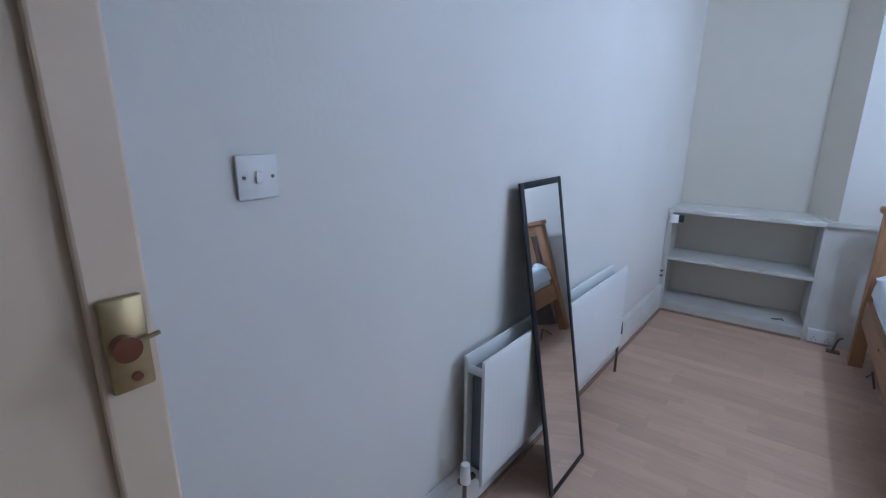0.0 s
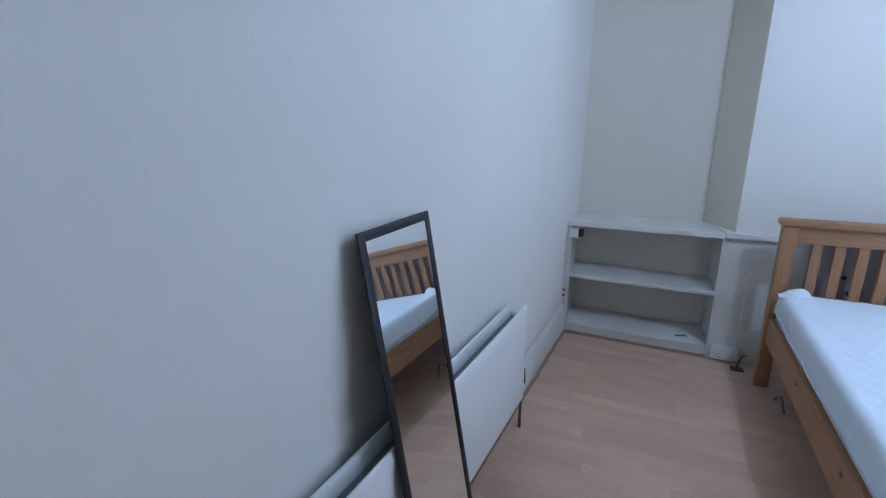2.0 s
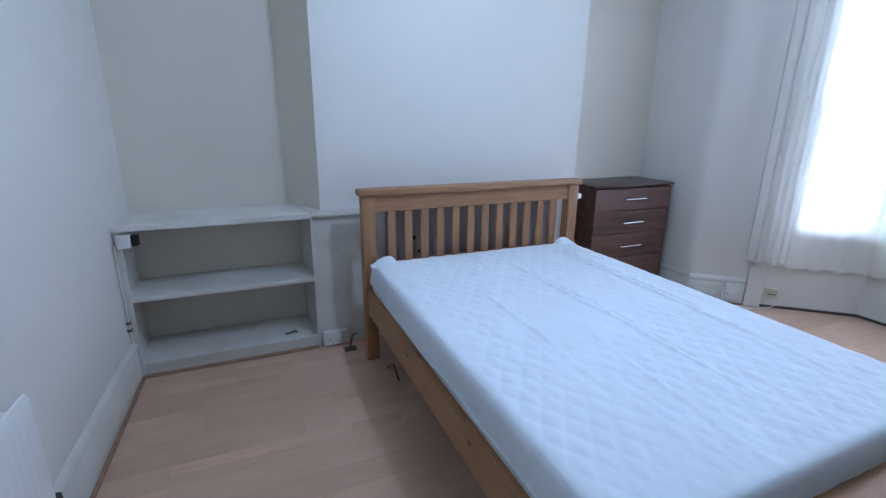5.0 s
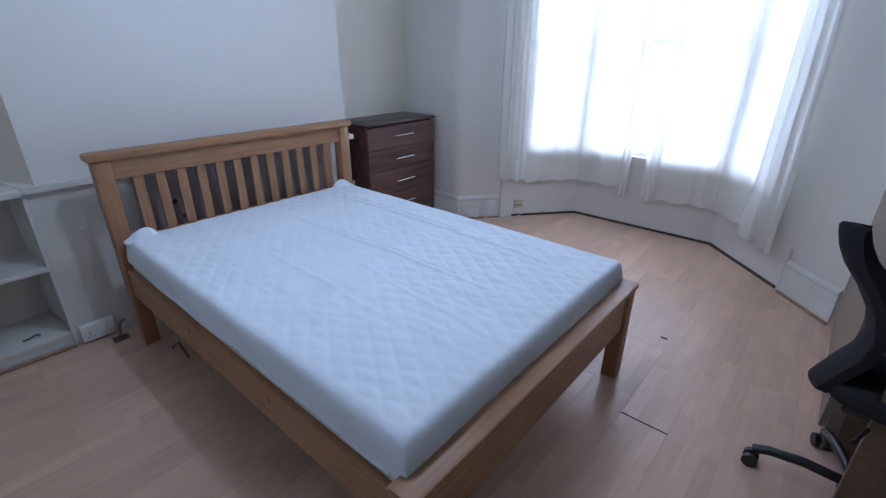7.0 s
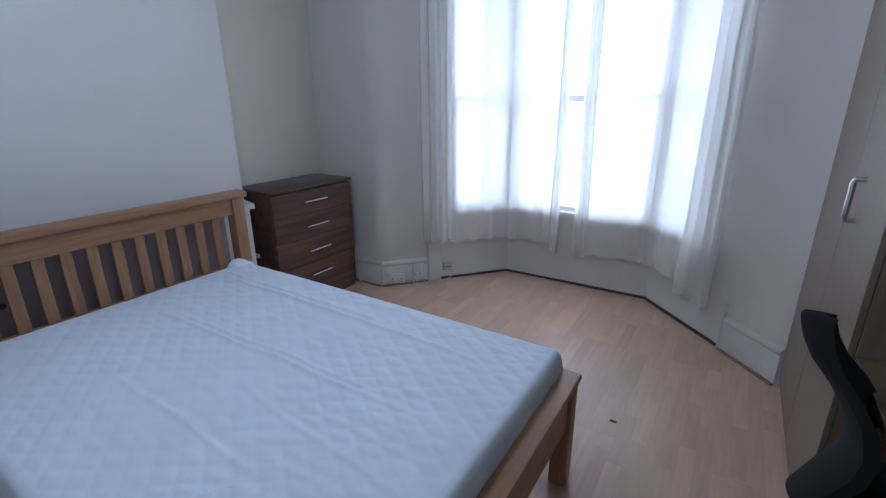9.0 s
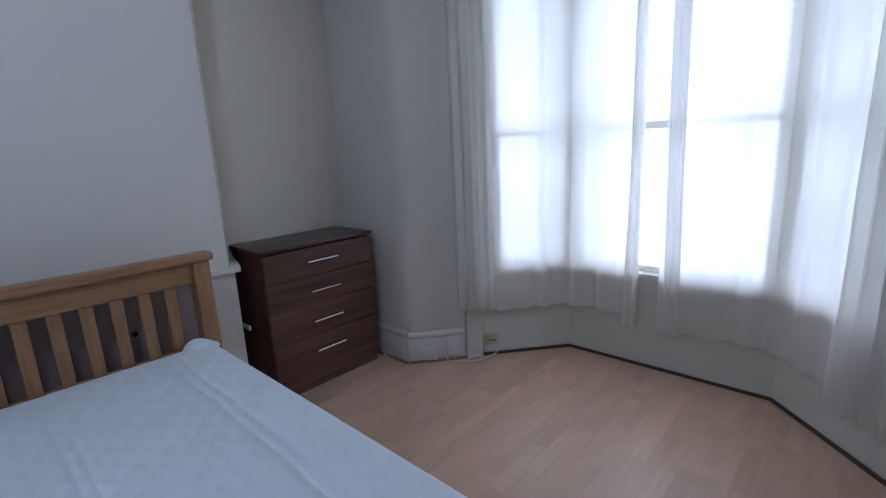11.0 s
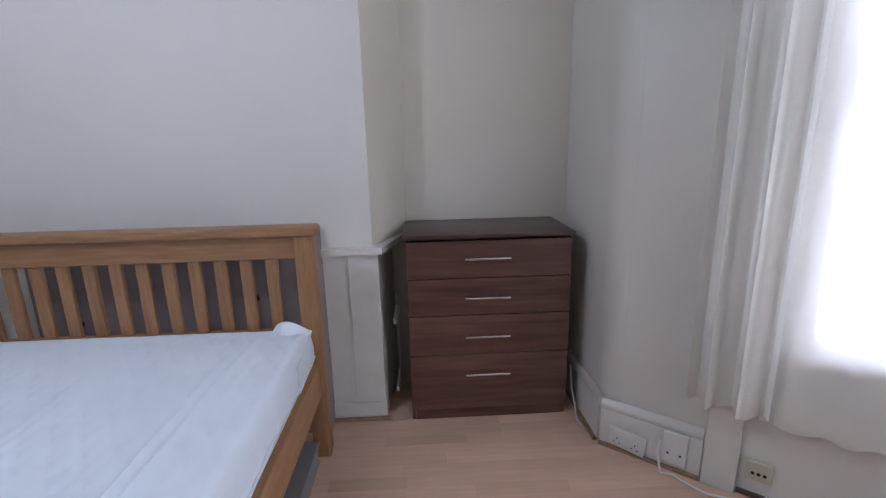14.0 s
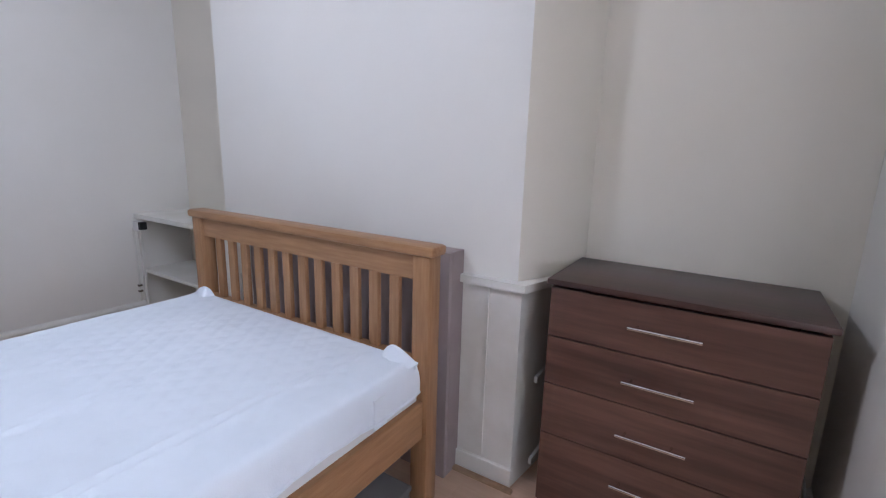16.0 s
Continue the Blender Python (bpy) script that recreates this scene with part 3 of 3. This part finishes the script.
def quilted():
    """Rounded slab with diamond quilting, long folds and slight sags."""
    bm = B()
    nx, ny = 170, 220
    rnd = 0.034
    rows = []
    for j in range(ny + 1):
        row = []
        for i in range(nx + 1):
            u, v = i / nx, j / ny
            x, y = MX0 + (MX1 - MX0) * u, MY0 + (MY1 - MY0) * v
            ex, ey = min(x - MX0, MX1 - x), min(y - MY0, MY1 - y)
            z = MZ1
            for e in (ex, ey):
                if e < rnd:
                    z -= rnd - math.sqrt(max(rnd * rnd - (rnd - e) ** 2, 0))
            a, b = (x * 0.82 + y * 0.57) / 0.062, (x * 0.82 - y * 0.57) / 0.062
            edge = min(1, min(ex, ey) / 0.06)
            z += edge * 0.0062 * (0.75 + 0.6 * noise.noise((x * 2.1, y * 2.1, 9.0))) * (min(abs(math.sin(math.pi * a)), abs(math.sin(math.pi * b))) ** 0.4 - 0.65)
            z += edge * 0.0045 * noise.noise((x * 3.0, y * 3.0, 0.3)) + edge * 0.0036 * noise.noise((x * 13, y * 6, 2.3)) + edge * 0.0026 * noise.noise((x * 30, y * 14, 5.1))
            for fx, slope, y0, y1, hgt in ((1.62, 0.03, 2.75, 3.55, 0.003), (1.98, -0.02, 2.5, 3.9, 0.005), (2.01, -0.02, 2.7, 3.8, 0.004), (2.36, 0.02, 2.5, 4.1, 0.006), (2.40, 0.02, 3.0, 4.12, 0.005), (1.82, 0.10, 2.4, 3.1, 0.002)):
                if y0 < y < y1:
                    d = x - fx - slope * (y - 3.2) - 0.012 * noise.noise((y * 4, fx, 0))
                    z += 1.7 * hgt * math.exp(-(d / 0.010) ** 2) * math.sin(math.pi * (y - y0) / (y1 - y0)) ** 0.5
            row.append(bm.verts.new((x, y, z)))
        rows.append(row)
    for r0, r1 in zip(rows, rows[1:]):
        for i in range(nx):
            bm.faces.new((r0[i], r0[i + 1], r1[i + 1], r1[i]))
    ring = [rows[0][i] for i in range(nx + 1)] + [rows[j][nx] for j in range(1, ny + 1)] + [rows[ny][i] for i in range(nx - 1, -1, -1)] + [rows[j][0] for j in range(ny - 1, 0, -1)]
    mid = Vector(((MX0 + MX1) / 2, (MY0 + MY1) / 2))
    last = ring
    for step in range(1, 7):
        t = step / 6
        row = []
        for k, vtx in enumerate(ring):
            x, y = vtx.co.x, vtx.co.y
            gx = (1 if x > mid.x else -1) if min(x - MX0, MX1 - x) < 0.001 else 0
            gy = (1 if y > mid.y else -1) if min(y - MY0, MY1 - y) < 0.001 else 0
            crease = 0.007 * noise.noise((x * 9, y * 9, 1.7 + t)) + 0.005 * noise.noise((x * 24 + t, y * 24, 4.7))
            out = math.sin(math.pi * min(t, 0.8)) * 0.004 + t * crease + 0.004 * t * t
            hem = 0.468 + 0.022 * noise.noise((x * 3.1, y * 3.1, 6.0)) + 0.008 * noise.noise((x * 12, y * 12, 2.0))
            row.append(bm.verts.new((x + gx * out, y + gy * out, vtx.co.z + (hem - vtx.co.z) * t)))
        for k in range(len(ring)):
            q = (k + 1) % len(ring)
            bm.faces.new((last[q], last[k], row[k], row[q]))
        last = row
    return bm


part("quilted_cover", quilted(), SHEET, mattress, smooth=True)
part("border", box(B(), MX0 + 0.004, MY0 + 0.004, MZ0, MX1 - 0.004, MY1 - 0.004, 0.53, 0.012), SIDE, mattress, smooth=True)
bm = B()
loop = []
for k in range(120):
    a = k / 120
    per = [(MX0, MY0), (MX1, MY0), (MX1, MY1), (MX0, MY1)]
    s = a * 4
    i = int(s) % 4
    p, q = Vector(per[i]), Vector(per[(i + 1) % 4])
    c = p + (q - p) * (s - int(s))
    off = (c - Vector(((MX0 + MX1) / 2, (MY0 + MY1) / 2))).normalized() * 0.008
    loop.append((c.x + off.x, c.y + off.y, 0.468 + 0.022 * noise.noise((c.x * 3.1, c.y * 3.1, 6.0)) + 0.008 * noise.noise((c.x * 12, c.y * 12, 2.0))))
sweep(bm, loop, 0.005, 6)
part("piping", bm, SHEET, mattress, smooth=True)


def corner_flap(x, y, sx):
    """The cover's corner pulled up into a small upright peak."""
    bm = B()
    n = 14
    outer, inner = [], []
    for i in range(n + 1):
        t = i / n
        xx = x - sx * 0.15 * t
        h = 0.045 * math.sin(math.pi * min(1, (1 - t) * 1.05) ** 0.75) + 0.002
        yy = y - 0.012 * math.sin(math.pi * t) - 0.004
        outer.append((bm.verts.new((xx, yy, MZ1 - 0.03)), bm.verts.new((xx + sx * 0.004, yy + 0.012, MZ1 - 0.008 + h))))
        inner.append((bm.verts.new((xx, yy - 0.035, MZ1 - 0.012)), bm.verts.new((xx + sx * 0.004, yy + 0.002, MZ1 - 0.009 + h))))
    for k in range(n):
        bm.faces.new((outer[k][0], outer[k + 1][0], outer[k + 1][1], outer[k][1]))
        bm.faces.new((inner[k][0], inner[k + 1][0], inner[k + 1][1], inner[k][1]))
        bm.faces.new((outer[k][1], outer[k + 1][1], inner[k + 1][1], inner[k][1]))
    return part("corner_flap", bm, SHEET, mattress, smooth=True)


corner_flap(MX1 + 0.005, MY1 - 0.03, 1)
corner_flap(MX0 - 0.005, MY1 - 0.03, -1)
part("strap", prism(B(), [(MX1 + 0.002, 3.93), (MX1 + 0.006, 3.93), (MX1 + 0.006, 3.99), (MX1 + 0.002, 3.99)], 0.44, 0.545), SHEET, mattress, "white elastic strap")

# boxed-in mauve panel behind the headboard
mp_ = thing("fireplace_panel", "mauve painted boxed panel behind the headboard", "panel")
block("front_board", 1.42, 4.345, 0.0, 2.598, 4.365, 0.935, MAUVE, mp_, 0.003)
block("side_board", 2.578, 4.3655, 0.0, 2.598, 4.4505, 0.935, MAUVE, mp_, 0.003)
block("side_board", 1.42, 4.3655, 0.0, 1.44, 4.4505, 0.935, MAUVE, mp_, 0.003)
block("top_board", 1.4405, 4.3655, 0.915, 2.5775, 4.4505, 0.934, MAUVE, mp_, 0.003)
for c, z in ((1.567, 0.662), (2.333, 0.660), (1.60, 0.575)):
    part("bolt_hole", tube(B(), (c, 4.3425, z), (c, 4.3455, z), 0.013, 0.013, 9), KNOT, mp_)
gc = thing("storage_box", "flat grey box on the floor under the bed", "box")
block("base", 2.36, 3.80, 0.0, 2.585, 4.13, 0.085, GREY, gc, 0.004)
block("lid", 2.352, 3.792, 0.0855, 2.592, 4.138, 0.105, GREY, gc, 0.004)
fit_ = thing("loose_fittings", "dark metal bed fittings on the floor", "fittings")
part("bolt", sweep(B(), [(1.15, 4.34, 0.004), (1.16, 4.34, 0.06), (1.17, 4.335, 0.10), (1.19, 4.33, 0.11)], 0.007), COPPER, fit_, smooth=True)
part("plate", box(B(), 1.12, 4.32, 0.0, 1.19, 4.37, 0.008), COPPER, fit_)
part("rod", sweep(B(), [(1.30, 4.05, 0.004), (1.31, 4.0, 0.05), (1.30, 3.93, 0.09), (1.32, 3.90, 0.005)], 0.006), COPPER, fit_, smooth=True)

# ---- chest of drawers ----
ch = thing("chest_of_drawers", "dark walnut-effect chest of four drawers in the alcove", "chest of drawers")
CX0, CX1, CY0, CY1, CZ = 2.955, 3.708, 4.38, 4.775, 0.898
block("top", CX0, CY0, CZ - 0.020, CX1, CY1, CZ, WALTOP, ch, 0.004, smooth=True)
for x in (CX0 + 0.012, CX1 - 0.030):
    block("side", x, CY0 + 0.032, 0.0, x + 0.018, CY1 - 0.006, CZ - 0.0205, WALNUT, ch, 0.002)
block("back", CX0 + 0.031, CY1 - 0.012, 0.05, CX1 - 0.031, CY1 - 0.007, CZ - 0.021, WALNUT, ch)
block("plinth", CX0 + 0.031, CY0 + 0.03, 0.0, CX1 - 0.031, CY0 + 0.05, 0.055, WALNUT, ch)
zs = [0.058, 0.335, 0.525, 0.698, 0.870]
hz = [0.246, 0.431, 0.614, 0.792]
for i in range(4):
    d = block("drawer", CX0 + 0.012, CY0 + 0.012, zs[i] + 0.0025, CX1 - 0.012, CY0 + 0.0295, zs[i + 1] - 0.0025, WALNUT, ch, 0.002)
    h = part("handle", tube(B(), (3.220, CY0 - 0.02, hz[i]), (3.420, CY0 - 0.02, hz[i]), 0.0055), CHROME, d, "slim chrome bar handle", True)
    for x in (3.245, 3.38):
        part("handle_post", tube(B(), (x, CY0 - 0.0185, hz[i]), (x, CY0 + 0.0118, hz[i]), 0.004), CHROME, d, smooth=True)
tc = thing("cable", "loose grey cable hanging beside the chest", "cable")
part("cord", sweep(B(), [(3.748, 4.70, 0.30), (3.752, 4.62, 0.26), (3.745, 4.55, 0.17), (3.75, 4.50, 0.20), (3.742, 4.45, 0.11), (3.748, 4.40, 0.02), (3.735, 4.34, 0.006), (3.742, 4.29, 0.006)], 0.004), PLAST, tc, smooth=True)
ed = thing("spare_shelf", "narrow white board leaning behind the chest", "board")
block("strip", 2.892, 4.50, 0.45, 2.904, 4.70, 0.475, GLOSS, ed, 0.002)
block("strip", 2.892, 4.50, 0.10, 2.904, 4.70, 0.125, GLOSS, ed, 0.002)
block("upright", 2.899, 4.70, 0.0, 2.909, 4.74, 0.52, GLOSS, ed, 0.002)

# ---- fitted wardrobe and desk ----
wd = thing("wardrobe", "pale birch-effect fitted wardrobe beside the bay", "wardrobe")
block("body", 2.742, 0.93, 0.0, 3.815, 1.478, 2.30, BIRCH, wd, 0.002)
for x0, x1, hx in ((2.744, 3.276, 3.09), (3.280, 3.815, None)):
    d = block("door", x0, 1.480, 0.06, x1, 1.498, 2.28, BIRCH, wd, 0.002)
    if hx:
        bm = B()
        sweep(bm, [(hx, 1.4985, 1.072), (hx, 1.524, 1.072), (hx, 1.530, 1.080), (hx, 1.530, 1.202), (hx, 1.524, 1.210), (hx, 1.4985, 1.210)], 0.0095)
        part("handle", bm, CHROME, d, "chrome bow handle", True)
# birch foil darkened for the desk: the recess's shade is in the colour
DESKSHADED = mat("desk_foil_shaded", (0.17, 0.115, 0.07), 0.45, scale=4, col2=(0.13, 0.085, 0.05), stretch=(0.9, 12, 12), bump=0.04)
dk = thing("desk", "pale birch-effect desk built between cupboards", "desk")
block("worktop", 2.30, 0.93, 0.715, 2.739, 1.475, 0.745, DESKSHADED, dk, 0.003)
block("side_panel", 2.32, 0.935, 0.0, 2.345, 1.44, 0.7145, DESKSHADED, dk, 0.002)
block("side_panel", 2.71, 0.935, 0.0, 2.735, 1.44, 0.7145, DESKSHADED, dk, 0.002)
block("back_panel", 2.3455, 0.935, 0.30, 2.7095, 0.955, 0.7145, DESKSHADED, dk)
block("upper_back", 2.30, 0.925, 0.7455, 2.739, 0.94, 1.50, DESKSHADED, dk)

# ---- office chair ----
oc = thing("office_chair", "black fabric swivel chair on castors at the desk", "chair", pose(2.43, 1.385, 0, 0, 0, -10))
part("gas_lift", tube(B(), (0, 0, 0.09), (0, 0, 0.40), 0.025), CHAIRPL, oc, smooth=True)
part("hub", tube(B(), (0, 0, 0.07), (0, 0, 0.13), 0.045, 0.035, 20), CHAIRPL, oc, smooth=True)
for k in range(5):
    a = 2 * math.pi * k / 5 + 1.75
    c, s = math.cos(a), math.sin(a)
    leg = part("leg", sweep(B(), [(0.03 * c, 0.03 * s, 0.10), (0.14 * c, 0.14 * s, 0.105), (0.24 * c, 0.24 * s, 0.09), (0.285 * c, 0.285 * s, 0.07)], 0.017, 10), CHAIRPL, oc, smooth=True)
    bm = B()
    for o in (-0.018, 0.018):
        q = Vector((0.285 * c - s * o, 0.285 * s + c * o, 0.026))
        tube(bm, q - Vector((-s, c, 0)) * 0.009, q + Vector((-s, c, 0)) * 0.009, 0.026, seg=18)
    part("castor", bm, CHAIRPL, leg, smooth=True)


def cushion(bm, sx, sy, sz, centre, bend=0.0):
    v = bmesh.ops.create_uvsphere(bm, u_segments=28, v_segments=16, radius=1.0)["verts"]
    for p in v:
        x, y, z = p.co
        f = lambda t: math.copysign(abs(t) ** 0.55, t)
        p.co = (f(x) * sx, f(y) * sy, f(z) * sz)
        p.co.z += bend * (p.co.x / sx) ** 2
        p.co += Vector(centre)
    return bm


part("seat", cushion(B(), 0.17, 0.20, 0.045, (0.03, -0.03, 0.455), 0.015), FABRIC, oc, smooth=True)
part("mechanism", box(B(), -0.07, -0.09, 0.385, 0.07, 0.11, 0.41, 0.008), CHAIRPL, oc)
part("lever", sweep(B(), [(-0.05, 0.02, 0.395), (-0.15, 0.04, 0.395), (-0.22, 0.05, 0.40)], 0.006), CHAIRPL, oc, smooth=True)
bm = B()
prof = [(0.20, 0.44, 0.12), (0.165, 0.52, 0.135), (0.13, 0.59, 0.14), (0.118, 0.66, 0.14), (0.135, 0.73, 0.125), (0.175, 0.79, 0.105), (0.22, 0.84, 0.085), (0.245, 0.885, 0.075), (0.258, 0.925, 0.065), (0.262, 0.945, 0.045), (0.256, 0.955, 0.02)]
n = 14
front, rear = [], []
for y, z, w in prof:
    w *= 0.8
    front.append([bm.verts.new((w * (2 * i / n - 1), y - 0.018 - 0.03 * (2 * i / n - 1) ** 2, z)) for i in range(n + 1)])
    rear.append([bm.verts.new((w * (2 * i / n - 1), y + 0.022 - 0.04 * (2 * i / n - 1) ** 2, z)) for i in range(n + 1)])
for g in (front, rear):
    for a, b in zip(g, g[1:]):
        for i in range(n):
            bm.faces.new((a[i], a[i + 1], b[i + 1], b[i]))
for k in range(len(prof) - 1):
    for i in (0, n):
        bm.faces.new((front[k][i], front[k + 1][i], rear[k + 1][i], rear[k][i]))
for k in (0, -1):
    for i in range(n):
        bm.faces.new((front[k][i], front[k][i + 1], rear[k][i + 1], rear[k][i]))
part("backrest", bm, FABRIC, oc, smooth=True)

# ---- curtains ----
def curtain(name, path, hem, z1, folds, depth, label, seed, slack=0.02, lean=0.0):
    """Hanging cloth along a floor line: uneven folds of several widths, slack below the sill, a stitched hem."""
    pts = [Vector((*p, 0)) for p in path]
    seglen = [(b - a).length for a, b in zip(pts, pts[1:])]
    total = sum(seglen)
    n, k = max(int(total * 210), 30), 44

    def cloth(z_from, z_to, rows, lift):
        bm = B()
        grid = []
        for i in range(n + 1):
            s = total * i / n
            j, r = 0, s
            while j < len(seglen) - 1 and r > seglen[j]:
                r -= seglen[j]
                j += 1
            d = (pts[j + 1] - pts[j]).normalized()
            base = pts[j] + d * r
            nr = Vector((-d.y, d.x, 0))
            f = s / total
            ph = 2 * math.pi * (folds * f + 1.1 * noise.noise((s * 1.9, seed, 0)) + 0.25 * noise.noise((s * 7.0, seed, 4)))
            scallop = 0.022 * noise.noise((s * 3.4, seed, 3)) + 0.010 * noise.noise((s * 11, seed, 8)) + 0.006 * math.cos(ph)
            col = []
            for q in range(rows + 1):
                z = z_from + (z_to - z_from) * q / rows
                t = (z1 - z) / (z1 - hem)
                low = max(0.0, min(1.0, (SILL + 0.05 - z) / 0.22))
                amp = depth * (0.45 + 0.55 * t) * (0.7 + 0.9 * noise.noise((s * 2.7, seed, t * 0.9)))
                wave = math.sin(ph + 0.7 * t * noise.noise((s * 2, seed, 7)))
                off = amp * (wave + 0.35 * math.sin(2.3 * ph + seed)) + 0.009 * noise.noise((s * 6, t * 5, seed))
                off += low * slack * (0.3 + noise.noise((s * 4.2, seed, 11))) + low * 0.010 * noise.noise((s * 17, z * 15, seed))
                off += lift
                col.append(bm.verts.new(base - nr * off + d * (0.35 * amp * math.cos(ph) + lean * t * t) + Vector((0, 0, z + scallop * t * t))))
            grid.append(col)
        for a, b in zip(grid, grid[1:]):
            for q in range(rows):
                bm.faces.new((a[q], b[q], b[q + 1], a[q + 1]))
        return bm

    c = thing(name, label, "curtain", group="curtains over the bay")
    part("cloth", cloth(z1, hem, k, 0.0), CURTAIN, c, smooth=True)
    part("hem_band", cloth(hem + 0.035, hem - 0.001, 4, 0.0025), CURTAIN, c, smooth=True)
    return c


def along(m, u, out):
    p = m @ Vector((u, -out, 0))
    return (p.x, p.y)


END, THIN = "cream curtain gathered at the bay's end", "thin cream curtain hanging over the bay window"
SEAM = "edge of a thin cream curtain bunched into folds"
curtain("curtain", [along(MA, 0.335, 0.10), along(MA, 0.555, 0.115)], 0.365, 2.5, 2.4, 0.040, END, 1.3, 0.03)
curtain("curtain", [along(MA, 0.54, 0.052), along(MA, LA - 0.025, 0.050), along(MB, 0.03, 0.050), along(MB, 0.465, 0.052)], 0.335, 2.5, 6.0, 0.012, THIN, 4.1)
curtain("curtain", [along(MB, 0.585, 0.054), along(MB, LB - 0.03, 0.050), along(MC, 0.04, 0.050), along(MC, 0.50, 0.052)], 0.295, 2.5, 6.0, 0.012, THIN, 9.2)
curtain("curtain", [along(MC, 0.45, 0.10), along(MC, 0.72, 0.10)], 0.245, 2.5, 2.9, 0.038, END, 12.4, 0.03)
curtain("curtain", [along(MB, 0.41, 0.074), along(MB, 0.485, 0.080)], 0.275, 2.5, 1.5, 0.013, SEAM, 15.2, 0.02, -0.02)
curtain("curtain", [along(MB, 0.595, 0.074), along(MB, 0.68, 0.080)], 0.265, 2.5, 1.7, 0.014, SEAM, 17.9, 0.02, 0.035)
rail = thing("curtain_rail", "white curtain rail following the bay", "curtain rail")
part("track", sweep(B(), [(*along(MA, 0.33, 0.08), 2.505), (*along(MA, LA - 0.04, 0.06), 2.505), (*along(MB, 0.04, 0.06), 2.505), (*along(MB, LB - 0.04, 0.06), 2.505), (*along(MC, 0.04, 0.06), 2.505), (*along(MC, 0.75, 0.07), 2.505)], 0.012), PLAST, rail, smooth=True)
for m_, u in ((MA, 0.6), (MB, 0.4), (MB, 0.85), (MC, 0.3)):
    part("rail_bracket", tube(B(), m_ @ Vector((u, -0.055, 2.505)), m_ @ Vector((u, 0.0, 2.505)), 0.006), PLAST, rail)

# ---- laminate planks, laid along x ----
floor = structure(thing("floor", "pale beech laminate floor with worn joints", "floor"), "pale beech laminate floor with worn joints", "floor")
PW, PL = 0.19, 1.28


def inside_x(y):
    """The floor's right end at a given y."""
    if y > 4.19:
        return 3.79
    if y > 3.467:
        return 3.79 + (4.19 - y) / (4.19 - 3.467) * 0.86
    if y > 2.30:
        return 4.65
    if y > 1.50:
        return 3.82 + (y - 1.5) / 0.8 * 0.83
    return 3.82 if y > 0.9 else 1.98


def plank_mesh(length, width=PW):
    bm = B()
    box(bm, 0, 0.0001, -0.012, length - 0.0003, width - 0.0001, 0.0, 0.0)
    top = [e for e in bm.edges if all(v.co.z > -0.001 for v in e.verts)]
    bmesh.ops.bevel(bm, geom=top, offset=0.0004, segments=1, affect="EDGES")
    bmesh.ops.recalc_face_normals(bm, faces=bm.faces[:])
    me = bpy.data.meshes.new("plank")
    bm.to_mesh(me)
    bm.free()
    me.materials.append(LAMINATE)
    return me


whole = plank_mesh(PL)
k = 0
y = 2.131 - 20 * PW
while y < BACK:
    yt = min(y + PW, BACK)
    width = yt - y
    xe = max(inside_x(y + 0.02), inside_x(yt - 0.02)) + 0.03
    off = -((k * 0.427 + 0.03) % PL) if abs(y - 1.941) > 0.01 else 2.369 - 2 * PL
    x = off if off < -0.13 else off - PL
    while x < xe:
        a, b = max(x, -0.13), min(x + PL, xe)
        if b - a > 0.03 and yt > -1.4:
            me = whole if (b - a > PL - 1e-4 and width > PW - 1e-4) else plank_mesh(b - a, width)
            p = new("plank", me)
            p.parent = floor
            p.location = (a, y, 0.0)
        x += PL
    y += PW
    k += 1
chip = thing("floor_chip", "small dark chip mark on the laminate", "mark")
part("mark", box(B(), 3.055, 2.15, 0.0002, 3.070, 2.182, 0.0012), DARK, chip)
gapm = thing("floor_gap", "dark open joint between laminate planks", "mark")
part("mark", box(B(), 2.366, 1.943, 0.0002, 2.372, 2.131, 0.001), DARK, gapm)
